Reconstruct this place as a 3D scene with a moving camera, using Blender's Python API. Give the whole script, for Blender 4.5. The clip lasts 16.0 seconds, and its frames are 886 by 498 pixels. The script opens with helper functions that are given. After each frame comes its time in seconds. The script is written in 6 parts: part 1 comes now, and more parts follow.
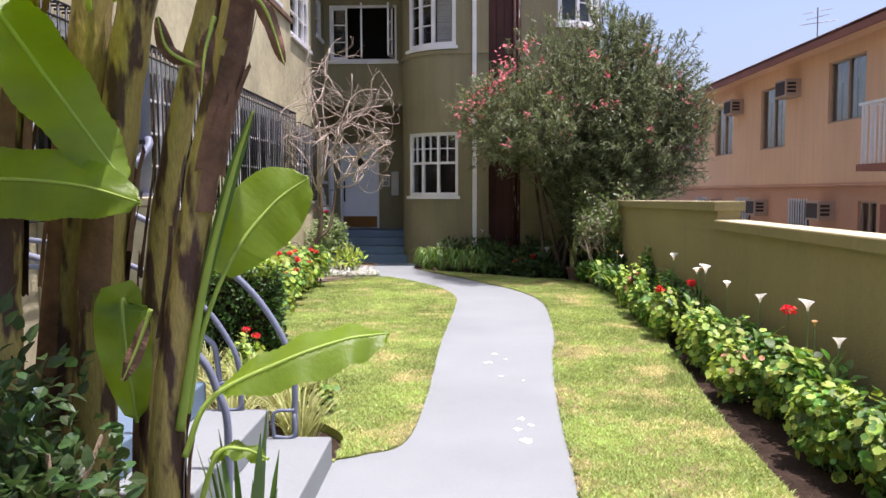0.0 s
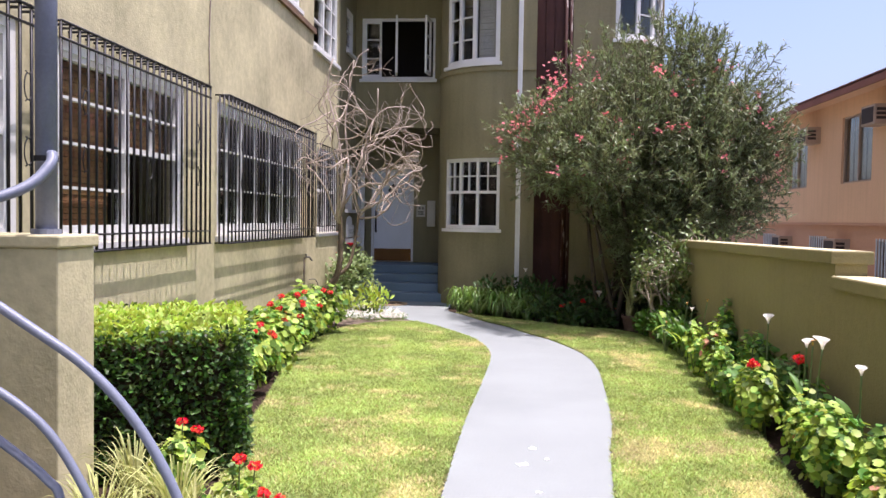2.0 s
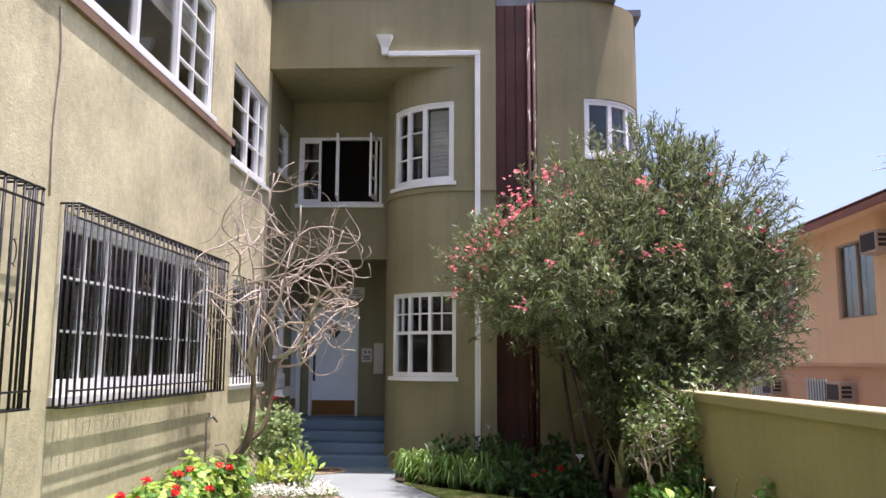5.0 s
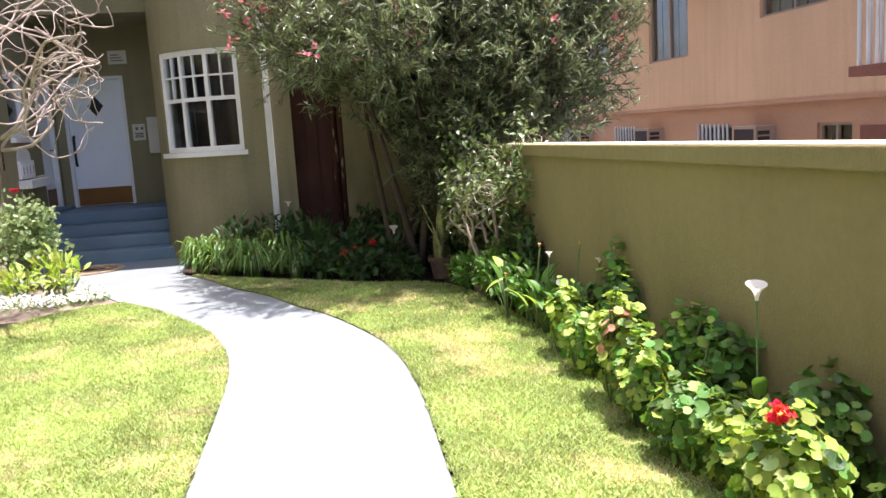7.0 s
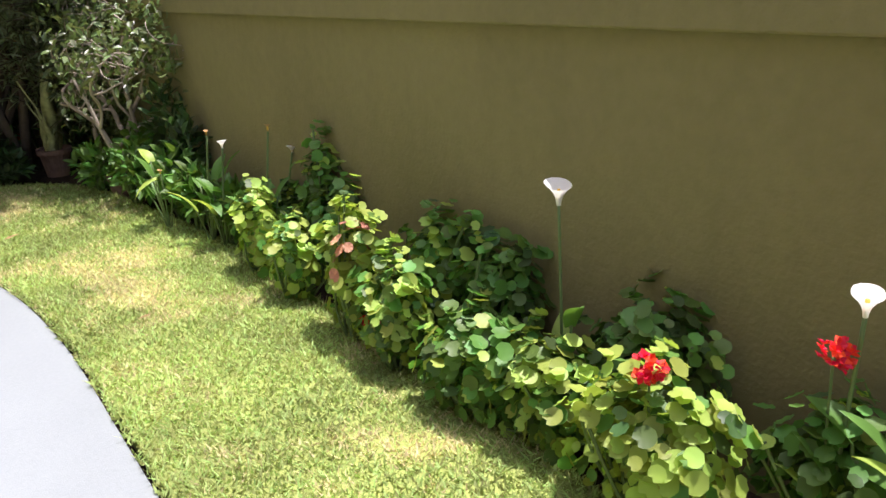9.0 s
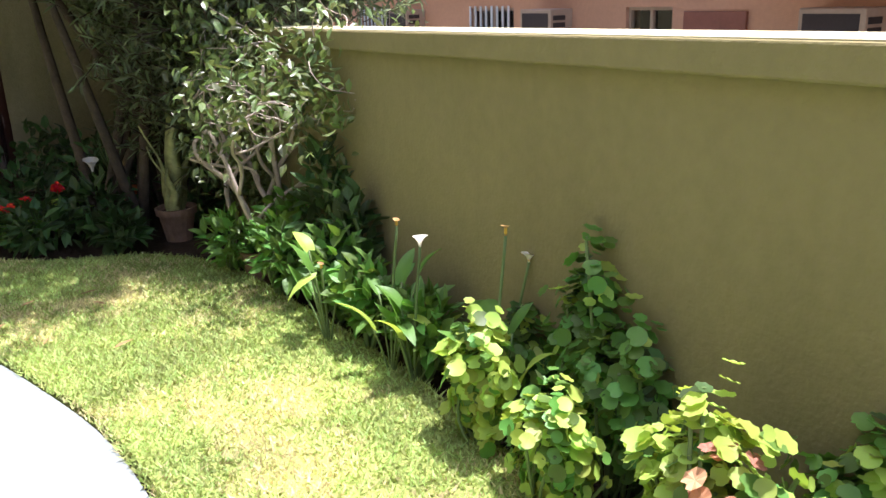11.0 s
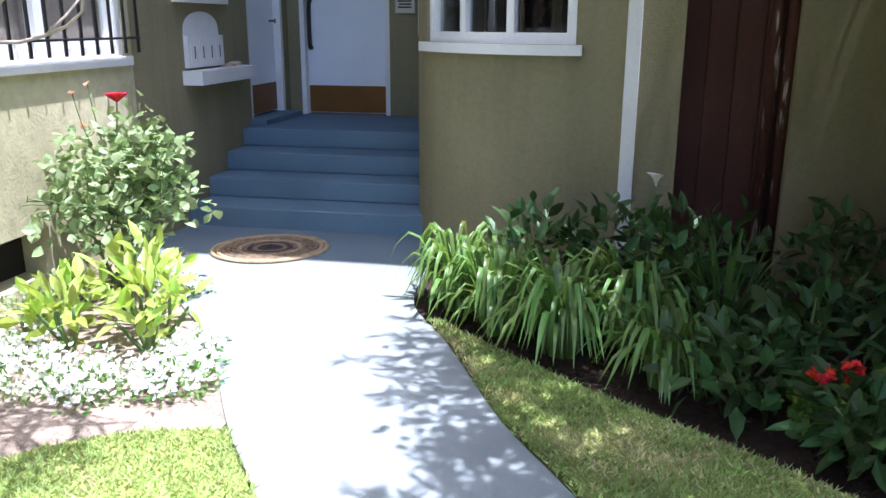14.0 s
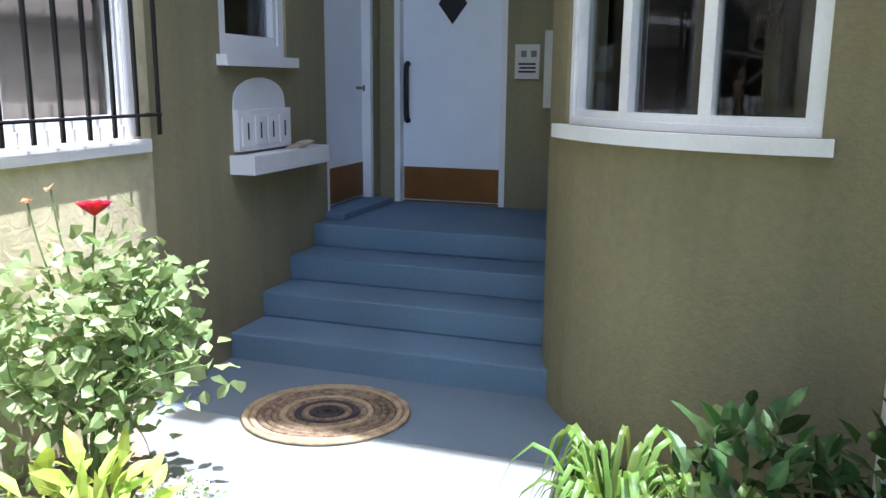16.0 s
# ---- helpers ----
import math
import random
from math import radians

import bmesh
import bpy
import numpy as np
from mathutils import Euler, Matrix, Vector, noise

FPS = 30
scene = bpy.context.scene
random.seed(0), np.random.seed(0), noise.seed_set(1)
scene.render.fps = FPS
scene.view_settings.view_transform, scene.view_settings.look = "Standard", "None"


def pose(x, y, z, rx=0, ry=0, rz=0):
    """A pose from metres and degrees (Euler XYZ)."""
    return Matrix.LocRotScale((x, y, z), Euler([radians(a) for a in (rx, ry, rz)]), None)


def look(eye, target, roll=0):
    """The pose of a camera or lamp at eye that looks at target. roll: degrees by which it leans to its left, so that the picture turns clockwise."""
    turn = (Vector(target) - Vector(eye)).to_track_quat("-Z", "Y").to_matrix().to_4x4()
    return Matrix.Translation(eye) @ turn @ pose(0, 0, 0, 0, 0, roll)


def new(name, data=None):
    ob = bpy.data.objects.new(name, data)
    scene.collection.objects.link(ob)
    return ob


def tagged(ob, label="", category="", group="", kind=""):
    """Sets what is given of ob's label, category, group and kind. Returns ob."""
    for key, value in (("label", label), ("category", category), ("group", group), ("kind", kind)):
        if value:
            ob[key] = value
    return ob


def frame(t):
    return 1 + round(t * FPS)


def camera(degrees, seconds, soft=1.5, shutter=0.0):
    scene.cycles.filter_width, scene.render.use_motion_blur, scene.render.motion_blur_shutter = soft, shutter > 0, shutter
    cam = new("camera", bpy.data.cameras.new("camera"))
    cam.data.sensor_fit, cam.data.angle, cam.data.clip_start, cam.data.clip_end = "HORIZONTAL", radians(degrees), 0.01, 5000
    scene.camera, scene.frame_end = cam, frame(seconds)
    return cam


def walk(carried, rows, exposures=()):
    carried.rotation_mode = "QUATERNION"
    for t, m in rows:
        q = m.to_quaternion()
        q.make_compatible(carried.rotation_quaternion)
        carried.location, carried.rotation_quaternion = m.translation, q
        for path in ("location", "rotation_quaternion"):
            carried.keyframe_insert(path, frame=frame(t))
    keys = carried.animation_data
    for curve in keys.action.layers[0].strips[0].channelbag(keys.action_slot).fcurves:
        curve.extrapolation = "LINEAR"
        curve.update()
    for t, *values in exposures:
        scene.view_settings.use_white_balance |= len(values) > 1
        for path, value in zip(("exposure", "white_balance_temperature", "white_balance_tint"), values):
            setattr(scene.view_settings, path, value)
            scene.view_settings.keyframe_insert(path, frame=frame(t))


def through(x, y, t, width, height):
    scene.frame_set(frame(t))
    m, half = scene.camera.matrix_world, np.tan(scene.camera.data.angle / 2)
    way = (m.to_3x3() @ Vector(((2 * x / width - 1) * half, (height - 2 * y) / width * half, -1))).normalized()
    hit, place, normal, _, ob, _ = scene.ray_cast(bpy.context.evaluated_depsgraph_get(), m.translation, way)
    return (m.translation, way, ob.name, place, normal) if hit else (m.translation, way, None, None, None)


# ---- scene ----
cam = camera(57.0, 16.0)
PATH = [
    (0, (-0.192, 0.075, 1.558), (-0.242, 2.069, 1.419), -0.2),
    (0.5, (-0.154, 0.525, 1.597), (-0.203, 2.521, 1.478), 0.5),
    (1, (-0.12, 1.017, 1.605), (-0.215, 3.008, 1.441), 0.4),
    (1.5, (-0.121, 1.491, 1.638), (-0.212, 3.486, 1.517), 0.0),
    (2, (-0.077, 1.976, 1.645), (-0.242, 3.968, 1.573), 0.9),
    (2.5, (-0.056, 2.413, 1.656), (-0.276, 4.401, 1.667), 0.2),
    (3, (-0.067, 2.854, 1.662), (-0.285, 4.841, 1.704), -0.4),
    (3.5, (0.005, 3.27, 1.661), (-0.125, 5.258, 1.834), 1.0),
    (3.7, (0.028, 3.43, 1.653), (-0.102, 5.414, 1.861), 0.8),
    (5.8, (0.047, 5.065, 1.749), (0.1, 7.045, 2.026), -1.3),
    (6, (0.079, 5.234, 1.724), (0.175, 7.221, 1.926), -1.5),
    (6.5, (0.211, 5.71, 1.673), (0.307, 7.707, 1.607), -0.7),
    (7, (0.228, 6.097, 1.607), (0.585, 8.043, 1.313), -3.5),
    (7.5, (0.142, 6.353, 1.6), (0.8, 8.175, 1.102), -1.9),
    (8, (0.232, 6.692, 1.595), (1.107, 8.375, 0.959), -3.8),
    (8.2, (0.255, 6.822, 1.598), (1.273, 8.395, 0.899), -4.7),
    (10.3, (0.408, 8.465, 1.543), (1.572, 9.95, 0.882), -2.1),
    (10.5, (0.47, 8.646, 1.555), (1.564, 10.192, 0.91), -1.8),
    (11, (0.57, 9.121, 1.566), (1.542, 10.765, 0.971), -2.0),
    (11.5, (0.579, 9.567, 1.591), (1.281, 11.346, 1.004), -1.6),
    (12, (0.485, 10.156, 1.571), (0.71, 12.07, 1.038), 0.2),
    (12.5, (0.322, 10.628, 1.558), (0.358, 12.556, 1.027), -0.9),
    (13, (0.166, 11.094, 1.564), (0.042, 13.027, 1.063), 0.3),
    (13.5, (0.031, 11.61, 1.602), (-0.331, 13.509, 1.092), 0.3),
    (14, (-0.129, 12.107, 1.606), (-0.491, 14.0, 1.072), 0.2),
    (14.5, (-0.221, 12.632, 1.609), (-0.813, 14.47, 1.092), -0.4),
    (15, (-0.365, 13.092, 1.622), (-0.961, 14.934, 1.118), 0.2),
    (15.5, (-0.547, 13.542, 1.651), (-1.117, 15.403, 1.192), 0.1),
    (16, (-0.666, 14.001, 1.669), (-1.284, 15.861, 1.269), 0.5),
]
walk(cam, [(t, look(eye, target, roll)) for t, eye, target, roll in PATH],
     [(0.0, 0.84, 6000, 27), (2.5, 0.98, 6000, 27), (3.5, 1.02, 6000, 26), (6.0, 1.42, 5950, 25), (6.5, 1.6, 5950, 24), (7.0, 1.45, 5950, 24), (7.5, 1.05, 5950, 23), (8.0, 0.81, 6000, 23), (10.5, 1.48, 5800, 21), (11.5, 1.52, 5700, 20), (12.5, 1.38, 5500, 23), (13.5, 1.78, 5250, 20), (14.0, 1.68, 5200, 20), (14.5, 1.45, 5350, 20), (15.0, 1.15, 5450, 21), (15.5, 1.25, 5400, 20), (16.0, 1.88, 5350, 17)])

# ---- world and sun ----
SUN = Vector((1.0, -0.06, 4.4)).normalized()
world = bpy.data.worlds.new("world")
scene.world = world
world.use_nodes = True
wn = world.node_tree.nodes
sky = wn.new("ShaderNodeTexSky")
sky.sky_type, sky.sun_disc = "NISHITA", False
sky.sun_elevation, sky.sun_rotation = math.asin(SUN.z), math.atan2(SUN.x, SUN.y)
sky.air_density, sky.dust_density, sky.ozone_density = 1.0, 4.0, 1.0
wn["Background"].inputs[1].default_value = 0.125
world.node_tree.links.new(sky.outputs[0], wn["Background"].inputs[0])
sun_data = bpy.data.lights.new("sun", "SUN")
sun_data.energy, sun_data.angle, sun_data.color = 3.85, radians(0.55), (1.0, 0.935, 0.855)
new("sun", sun_data).matrix_world = look(SUN * 60, (0, 0, 0))


# ---- materials ----
def material(name, base, rough=0.8, dark=0.75, light=1.12, grain=40.0, blotch=1.2, bump=0.25, bump_scale=120.0,
             metal=0.0, through=0.0, island=0.0, thing=0.0, spec=0.4, streak=0.0, bump_dist=0.01):
    """A painted or natural surface: blotches, fine grain, optional streaks, relief; island/thing: hue spread per piece."""
    m = bpy.data.materials.new(name)
    m.use_nodes = True
    nt = m.node_tree
    n, link = nt.nodes, nt.links.new
    b = n["Principled BSDF"]
    b.inputs["Roughness"].default_value, b.inputs["Metallic"].default_value = rough, metal
    b.inputs["Specular IOR Level"].default_value = spec
    co = n.new("ShaderNodeTexCoord")
    geo = n.new("ShaderNodeNewGeometry")
    pos = geo.outputs["Position"]
    big = n.new("ShaderNodeTexNoise")
    big.inputs["Scale"].default_value, big.inputs["Detail"].default_value = blotch, 5
    fine = n.new("ShaderNodeTexNoise")
    fine.inputs["Scale"].default_value, fine.inputs["Detail"].default_value = grain, 3
    link(pos, big.inputs["Vector"]), link(pos, fine.inputs["Vector"])
    mix = n.new("ShaderNodeMath")
    mix.operation = "MULTIPLY_ADD"
    link(fine.outputs[0], mix.inputs[0])
    mix.inputs[1].default_value = 0.45
    link(big.outputs[0], mix.inputs[2])
    ramp = n.new("ShaderNodeMapRange")
    ramp.inputs[1].default_value, ramp.inputs[2].default_value = 0.45, 1.0
    ramp.inputs[3].default_value, ramp.inputs[4].default_value = dark, light
    link(mix.outputs[0], ramp.inputs[0])
    value = ramp.outputs[0]
    if streak:
        st = n.new("ShaderNodeTexNoise")
        st.inputs["Scale"].default_value, st.inputs["Detail"].default_value = 1.0, 4
        mp = n.new("ShaderNodeVectorMath")
        mp.operation = "MULTIPLY"
        mp.inputs[1].default_value = (7, 7, 0.5)
        link(pos, mp.inputs[0]), link(mp.outputs[0], st.inputs["Vector"])
        sr = n.new("ShaderNodeMapRange")
        sr.inputs[1].default_value, sr.inputs[2].default_value = 0.45, 0.75
        sr.inputs[3].default_value, sr.inputs[4].default_value = 1.0, 1.0 - streak
        link(st.outputs[0], sr.inputs[0])
        mu = n.new("ShaderNodeMath")
        mu.operation = "MULTIPLY"
        link(value, mu.inputs[0]), link(sr.outputs[0], mu.inputs[1])
        value = mu.outputs[0]
    hsv = n.new("ShaderNodeHueSaturation")
    hsv.inputs["Color"].default_value = (*base, 1)
    link(value, hsv.inputs["Value"])
    if island or thing:
        source = geo.outputs["Random Per Island"] if island else n.new("ShaderNodeObjectInfo").outputs["Random"]
        amount = island or thing
        h = n.new("ShaderNodeMapRange")
        h.inputs[3].default_value, h.inputs[4].default_value = 0.5 - 0.035 * amount, 0.5 + 0.03 * amount
        link(source, h.inputs[0]), link(h.outputs[0], hsv.inputs["Hue"])
        v = n.new("ShaderNodeMapRange")
        v.inputs[3].default_value, v.inputs[4].default_value = 1 - 0.45 * amount, 1 + 0.45 * amount
        w = n.new("ShaderNodeMath")
        w.operation = "MULTIPLY"
        link(source, v.inputs[0]), link(v.outputs[0], w.inputs[0]), link(value, w.inputs[1])
        link(w.outputs[0], hsv.inputs["Value"])
    link(hsv.outputs[0], b.inputs["Base Color"])
    if bump:
        bn = n.new("ShaderNodeTexNoise")
        bn.inputs["Scale"].default_value, bn.inputs["Detail"].default_value = bump_scale, 4
        bp = n.new("ShaderNodeBump")
        bp.inputs["Strength"].default_value, bp.inputs["Distance"].default_value = bump, bump_dist
        link(pos, bn.inputs["Vector"]), link(bn.outputs[0], bp.inputs["Height"]), link(bp.outputs[0], b.inputs["Normal"])
    if through:
        tr = n.new("ShaderNodeBsdfTranslucent")
        tint = n.new("ShaderNodeHueSaturation")
        tint.inputs["Value"].default_value, tint.inputs["Saturation"].default_value = 1.5, 1.1
        tint.inputs["Hue"].default_value = 0.485
        link(hsv.outputs[0], tint.inputs["Color"]), link(tint.outputs[0], tr.inputs["Color"])
        ms = n.new("ShaderNodeMixShader")
        ms.inputs[0].default_value = through
        link(b.outputs[0], ms.inputs[1]), link(tr.outputs[0], ms.inputs[2])
        link(ms.outputs[0], n["Material Output"].inputs["Surface"])
    return m


def glass_material():
    m = bpy.data.materials.new("window_glass")
    m.use_nodes = True
    b = m.node_tree.nodes["Principled BSDF"]
    b.inputs["Base Color"].default_value = (0.75, 0.8, 0.8, 1)
    b.inputs["Roughness"].default_value, b.inputs["Transmission Weight"].default_value = 0.02, 1.0
    b.inputs["IOR"].default_value = 1.45
    return m



def patched(name, light, dark, stretch, edge, rough):
    """A surface of two colours in long torn patches, with fine fibres along it."""
    m = bpy.data.materials.new(name)
    m.use_nodes = True
    n, link = m.node_tree.nodes, m.node_tree.links.new
    geo = n.new("ShaderNodeNewGeometry")
    fit = n.new("ShaderNodeVectorMath")
    fit.operation = "MULTIPLY"
    fit.inputs[1].default_value = stretch
    link(geo.outputs["Position"], fit.inputs[0])
    big, fibre = n.new("ShaderNodeTexNoise"), n.new("ShaderNodeTexNoise")
    big.inputs["Scale"].default_value, big.inputs["Detail"].default_value = 1.0, 6
    fibre.inputs["Scale"].default_value, fibre.inputs["Detail"].default_value = 9.0, 3
    link(fit.outputs[0], big.inputs["Vector"]), link(fit.outputs[0], fibre.inputs["Vector"])
    step = n.new("ShaderNodeMapRange")
    step.inputs[1].default_value, step.inputs[2].default_value = edge, edge + 0.07
    link(big.outputs[0], step.inputs[0])
    mix = n.new("ShaderNodeMix")
    mix.data_type = "RGBA"
    mix.inputs[6].default_value, mix.inputs[7].default_value = (*light, 1), (*dark, 1)
    link(step.outputs[0], mix.inputs[0])
    grain = n.new("ShaderNodeMapRange")
    grain.inputs[3].default_value, grain.inputs[4].default_value = 0.55, 1.4
    link(fibre.outputs[0], grain.inputs[0])
    hsv = n.new("ShaderNodeHueSaturation")
    link(mix.outputs[2], hsv.inputs["Color"]), link(grain.outputs[0], hsv.inputs["Value"])
    bump = n.new("ShaderNodeBump")
    bump.inputs["Strength"].default_value, bump.inputs["Distance"].default_value = 0.5, 0.01
    link(fibre.outputs[0], bump.inputs["Height"])
    b = n["Principled BSDF"]
    b.inputs["Roughness"].default_value = rough
    link(hsv.outputs[0], b.inputs["Base Color"]), link(bump.outputs[0], b.inputs["Normal"])
    return m


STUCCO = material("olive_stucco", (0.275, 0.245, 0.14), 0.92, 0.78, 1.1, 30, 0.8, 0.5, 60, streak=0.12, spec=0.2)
# the same house stucco, its colour lightened to stand in for sunlight
STUCCO_SUNLIT = material("sunlit_olive_stucco", (0.60, 0.545, 0.335), 0.92, 0.6, 1.18, 14, 1.1, 0.4, 45, streak=0.07, spec=0.2)
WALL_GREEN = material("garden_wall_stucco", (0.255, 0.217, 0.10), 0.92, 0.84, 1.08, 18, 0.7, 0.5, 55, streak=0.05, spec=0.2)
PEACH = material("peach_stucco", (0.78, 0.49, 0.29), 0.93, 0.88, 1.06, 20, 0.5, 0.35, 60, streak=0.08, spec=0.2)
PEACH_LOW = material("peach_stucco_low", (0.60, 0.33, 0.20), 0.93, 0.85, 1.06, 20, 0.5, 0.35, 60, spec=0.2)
LEDGE = material("faded_brown_ledge", (0.2, 0.125, 0.08), 0.85, 0.7, 1.2, 30, 3, 0.2)
RED_TRIM = material("red_brown_trim", (0.26, 0.095, 0.06), 0.7, 0.8, 1.15, 30, 2, 0.2)
BROWN_BOARD = material("brown_painted_board", (0.085, 0.03, 0.022), 0.7, 0.7, 1.2, 30, 2, 0.3, streak=0.3)
WHITE = material("white_paint", (0.80, 0.80, 0.77), 0.55, 0.86, 1.04, 60, 3, 0.12, 90)
DOOR_WHITE = material("white_door_paint", (0.82, 0.85, 0.88), 0.5, 0.93, 1.03, 40, 2, 0.05, 60)
BRASS = material("brass_kick_plate", (0.22, 0.10, 0.025), 0.45, 0.8, 1.15, 60, 3, 0.08, metal=0.35)
IRON = material("black_iron", (0.012, 0.011, 0.012), 0.5, 0.7, 1.4, 80, 4, 0.15)
SLATE = material("blue_grey_steel_paint", (0.17, 0.19, 0.25), 0.45, 0.8, 1.2, 50, 3, 0.15)
CONCRETE = material("pale_grey_painted_concrete", (0.25, 0.274, 0.264), 0.85, 0.86, 1.06, 60, 0.9, 0.25, 180, spec=0.25)
# blue-grey paint, which also deepens the house's shade on the apron
APRON = material("blue_grey_apron_paint_and_shade", (0.145, 0.19, 0.225), 0.78, 0.85, 1.08, 60, 1.2, 0.25, 170, spec=0.3)
STEP_BLUE = material("blue_grey_painted_steps", (0.132, 0.20, 0.262), 0.75, 0.82, 1.1, 50, 1.5, 0.25, 150)
# near-black colour that paints in the lack of light indoors
UNLIT_DARK = material("unlit_interior_shade", (0.026, 0.022, 0.02), 0.95, 0.9, 1.1, bump=0)
BLIND = material("woven_bamboo_blind", (0.42, 0.2, 0.085), 0.85, 0.6, 1.3, 25, 6, 0.3, thing=0.3)
BLIND_GREY = material("grey_brown_blind", (0.30, 0.25, 0.215), 0.75, 0.85, 1.1, 25, 4, 0.1)
BLIND_PALE = material("pale_window_blind", (0.55, 0.50, 0.44), 0.8, 0.85, 1.1, 25, 4, 0.1)
GLASS = glass_material()
SOIL = material("dark_garden_soil", (0.05, 0.034, 0.023), 0.97, 0.45, 1.5, 25, 3, 0.9, 40, spec=0.1, bump_dist=0.03)
DRY_SOIL = material("dry_pale_soil", (0.32, 0.255, 0.19), 0.97, 0.6, 1.3, 30, 4, 0.9, 50, spec=0.1, bump_dist=0.02)
TURF = material("turf", (0.27, 0.315, 0.085), 0.95, 0.6, 1.4, 60, 1.6, 0.8, 120, spec=0.1)
GRASS = material("grass_blades", (0.335, 0.42, 0.13), 0.7, 0.6, 1.45, 5, 1.1, 0, through=0.3, island=0.95, spec=0.3)
DRY_GRASS = material("dry_grass_blades", (0.57, 0.52, 0.26), 0.75, 0.7, 1.3, 5, 1.6, 0, through=0.3, island=0.6, spec=0.2)
OLEANDER = material("oleander_leaves", (0.16, 0.195, 0.085), 0.36, 0.7, 1.3, 4, 0.9, 0, through=0.25, island=1.0, spec=0.42)
LEAF_DARK = material("dark_glossy_leaves", (0.055, 0.10, 0.028), 0.45, 0.7, 1.3, 5, 1.5, 0, through=0.2, island=0.9, spec=0.28)
LEAF_MID = material("mid_green_leaves", (0.115, 0.235, 0.04), 0.5, 0.7, 1.3, 6, 2, 0, through=0.3, island=0.8)
LEAF_LIME = material("lime_green_leaves", (0.36, 0.48, 0.085), 0.5, 0.75, 1.25, 6, 2, 0, through=0.32, island=0.7)
LEAF_FIG = material("pale_glossy_shrub_leaves", (0.125, 0.17, 0.05), 0.38, 0.7, 1.3, 6, 2, 0, through=0.25, island=0.9, spec=0.55)
LEAF_ROSE = material("grey_green_rose_leaves", (0.27, 0.35, 0.15), 0.5, 0.75, 1.25, 6, 2, 0, through=0.25, island=0.6)
STRAP = material("strap_leaves", (0.09, 0.165, 0.035), 0.38, 0.75, 1.3, 6, 2, 0, through=0.25, island=0.6, spec=0.5)
STRAP_MID = material("arching_strap_leaves", (0.15, 0.25, 0.055), 0.38, 0.75, 1.3, 6, 2, 0, through=0.3, thing=0.6, spec=0.5)
STRAP_PALE = material("pale_striped_blades", (0.42, 0.45, 0.17), 0.5, 0.75, 1.25, 6, 2, 0, through=0.3, island=0.5)
BANANA = material("banana_leaf", (0.21, 0.33, 0.03), 0.4, 0.75, 1.2, 9, 2.5, 0.25, 60, through=0.6, spec=0.45)
BANANA_STEM = patched("banana_stem", (0.37, 0.29, 0.08), (0.07, 0.034, 0.02), (13, 13, 3.2), 0.515, 0.5)
BANANA_DRY = material("dry_banana_sheath", (0.17, 0.095, 0.05), 0.85, 0.45, 1.6, 22, 6, 0.5, 60, streak=0.4)
BARK_PALE = material("pale_twig_bark", (0.47, 0.385, 0.31), 0.9, 0.65, 1.2, 40, 5, 0.5, 80)
BARK_DARK = material("dark_shrub_bark", (0.10, 0.075, 0.05), 0.92, 0.6, 1.25, 40, 5, 0.7, 70)
FLAKED = patched("flaking_brown_paint", (0.085, 0.03, 0.022), (0.5, 0.43, 0.38), (24, 24, 3.5), 0.6, 0.7)
BARK = material("grey_brown_bark", (0.19, 0.14, 0.085), 0.92, 0.6, 1.25, 40, 5, 0.7, 70)
STEM = material("green_stems", (0.13, 0.19, 0.06), 0.6, 0.8, 1.2, 20, 4, 0)
PINK = material("pink_petals", (0.78, 0.24, 0.25), 0.6, 0.85, 1.1, 20, 6, 0, through=0.3, island=0.7)
RED = material("red_petals", (0.72, 0.028, 0.015), 0.6, 0.85, 1.1, 20, 6, 0, through=0.25, island=0.5)
CRIMSON = material("crimson_rose_petals", (0.55, 0.01, 0.03), 0.6, 0.85, 1.1, 20, 6, 0, through=0.2, island=0.4)
PETAL_WHITE = material("white_petals", (0.82, 0.80, 0.74), 0.6, 0.9, 1.04, 20, 6, 0, through=0.25)
PETAL_SALMON = material("withered_salmon_leaves", (0.55, 0.27, 0.16), 0.7, 0.8, 1.1, 20, 6, 0, through=0.25, island=0.5)
YELLOW = material("yellow_spadix", (0.7, 0.42, 0.05), 0.6, bump=0)
TERRA = material("weathered_terracotta", (0.24, 0.15, 0.105), 0.9, 0.6, 1.3, 30, 5, 0.4, 80)
TERRA_ORANGE = material("orange_terracotta", (0.50, 0.16, 0.055), 0.85, 0.75, 1.2, 30, 5, 0.3)
SNAKE = material("snake_plant_leaf", (0.36, 0.38, 0.16), 0.5, 0.5, 1.5, 30, 14, 0.1, through=0.1)
RUG_TAN = material("tan_braid", (0.42, 0.31, 0.18), 0.95, 0.6, 1.3, 60, 14, 0.8, 200)
RUG_DARK = material("dark_braid", (0.045, 0.035, 0.035), 0.95, 0.6, 1.6, 60, 14, 0.8, 200)
RUG_MIX = material("flecked_braid", (0.18, 0.13, 0.08), 0.95, 0.35, 2.0, 70, 30, 0.8, 200)
AC_GREY = material("beige_sheet_metal", (0.42, 0.30, 0.21), 0.6, 0.85, 1.1, 20, 3, 0.1)
AC_DARK = material("dark_vent", (0.05, 0.035, 0.03), 0.8, bump=0)
CURTAIN = material("grey_curtain", (0.42, 0.38, 0.33), 0.9, 0.8, 1.15, 8, 3, 0.1)
PLASTIC = material("off_white_plastic", (0.62, 0.60, 0.52), 0.5, 0.9, 1.05, 20, 4, 0.05)
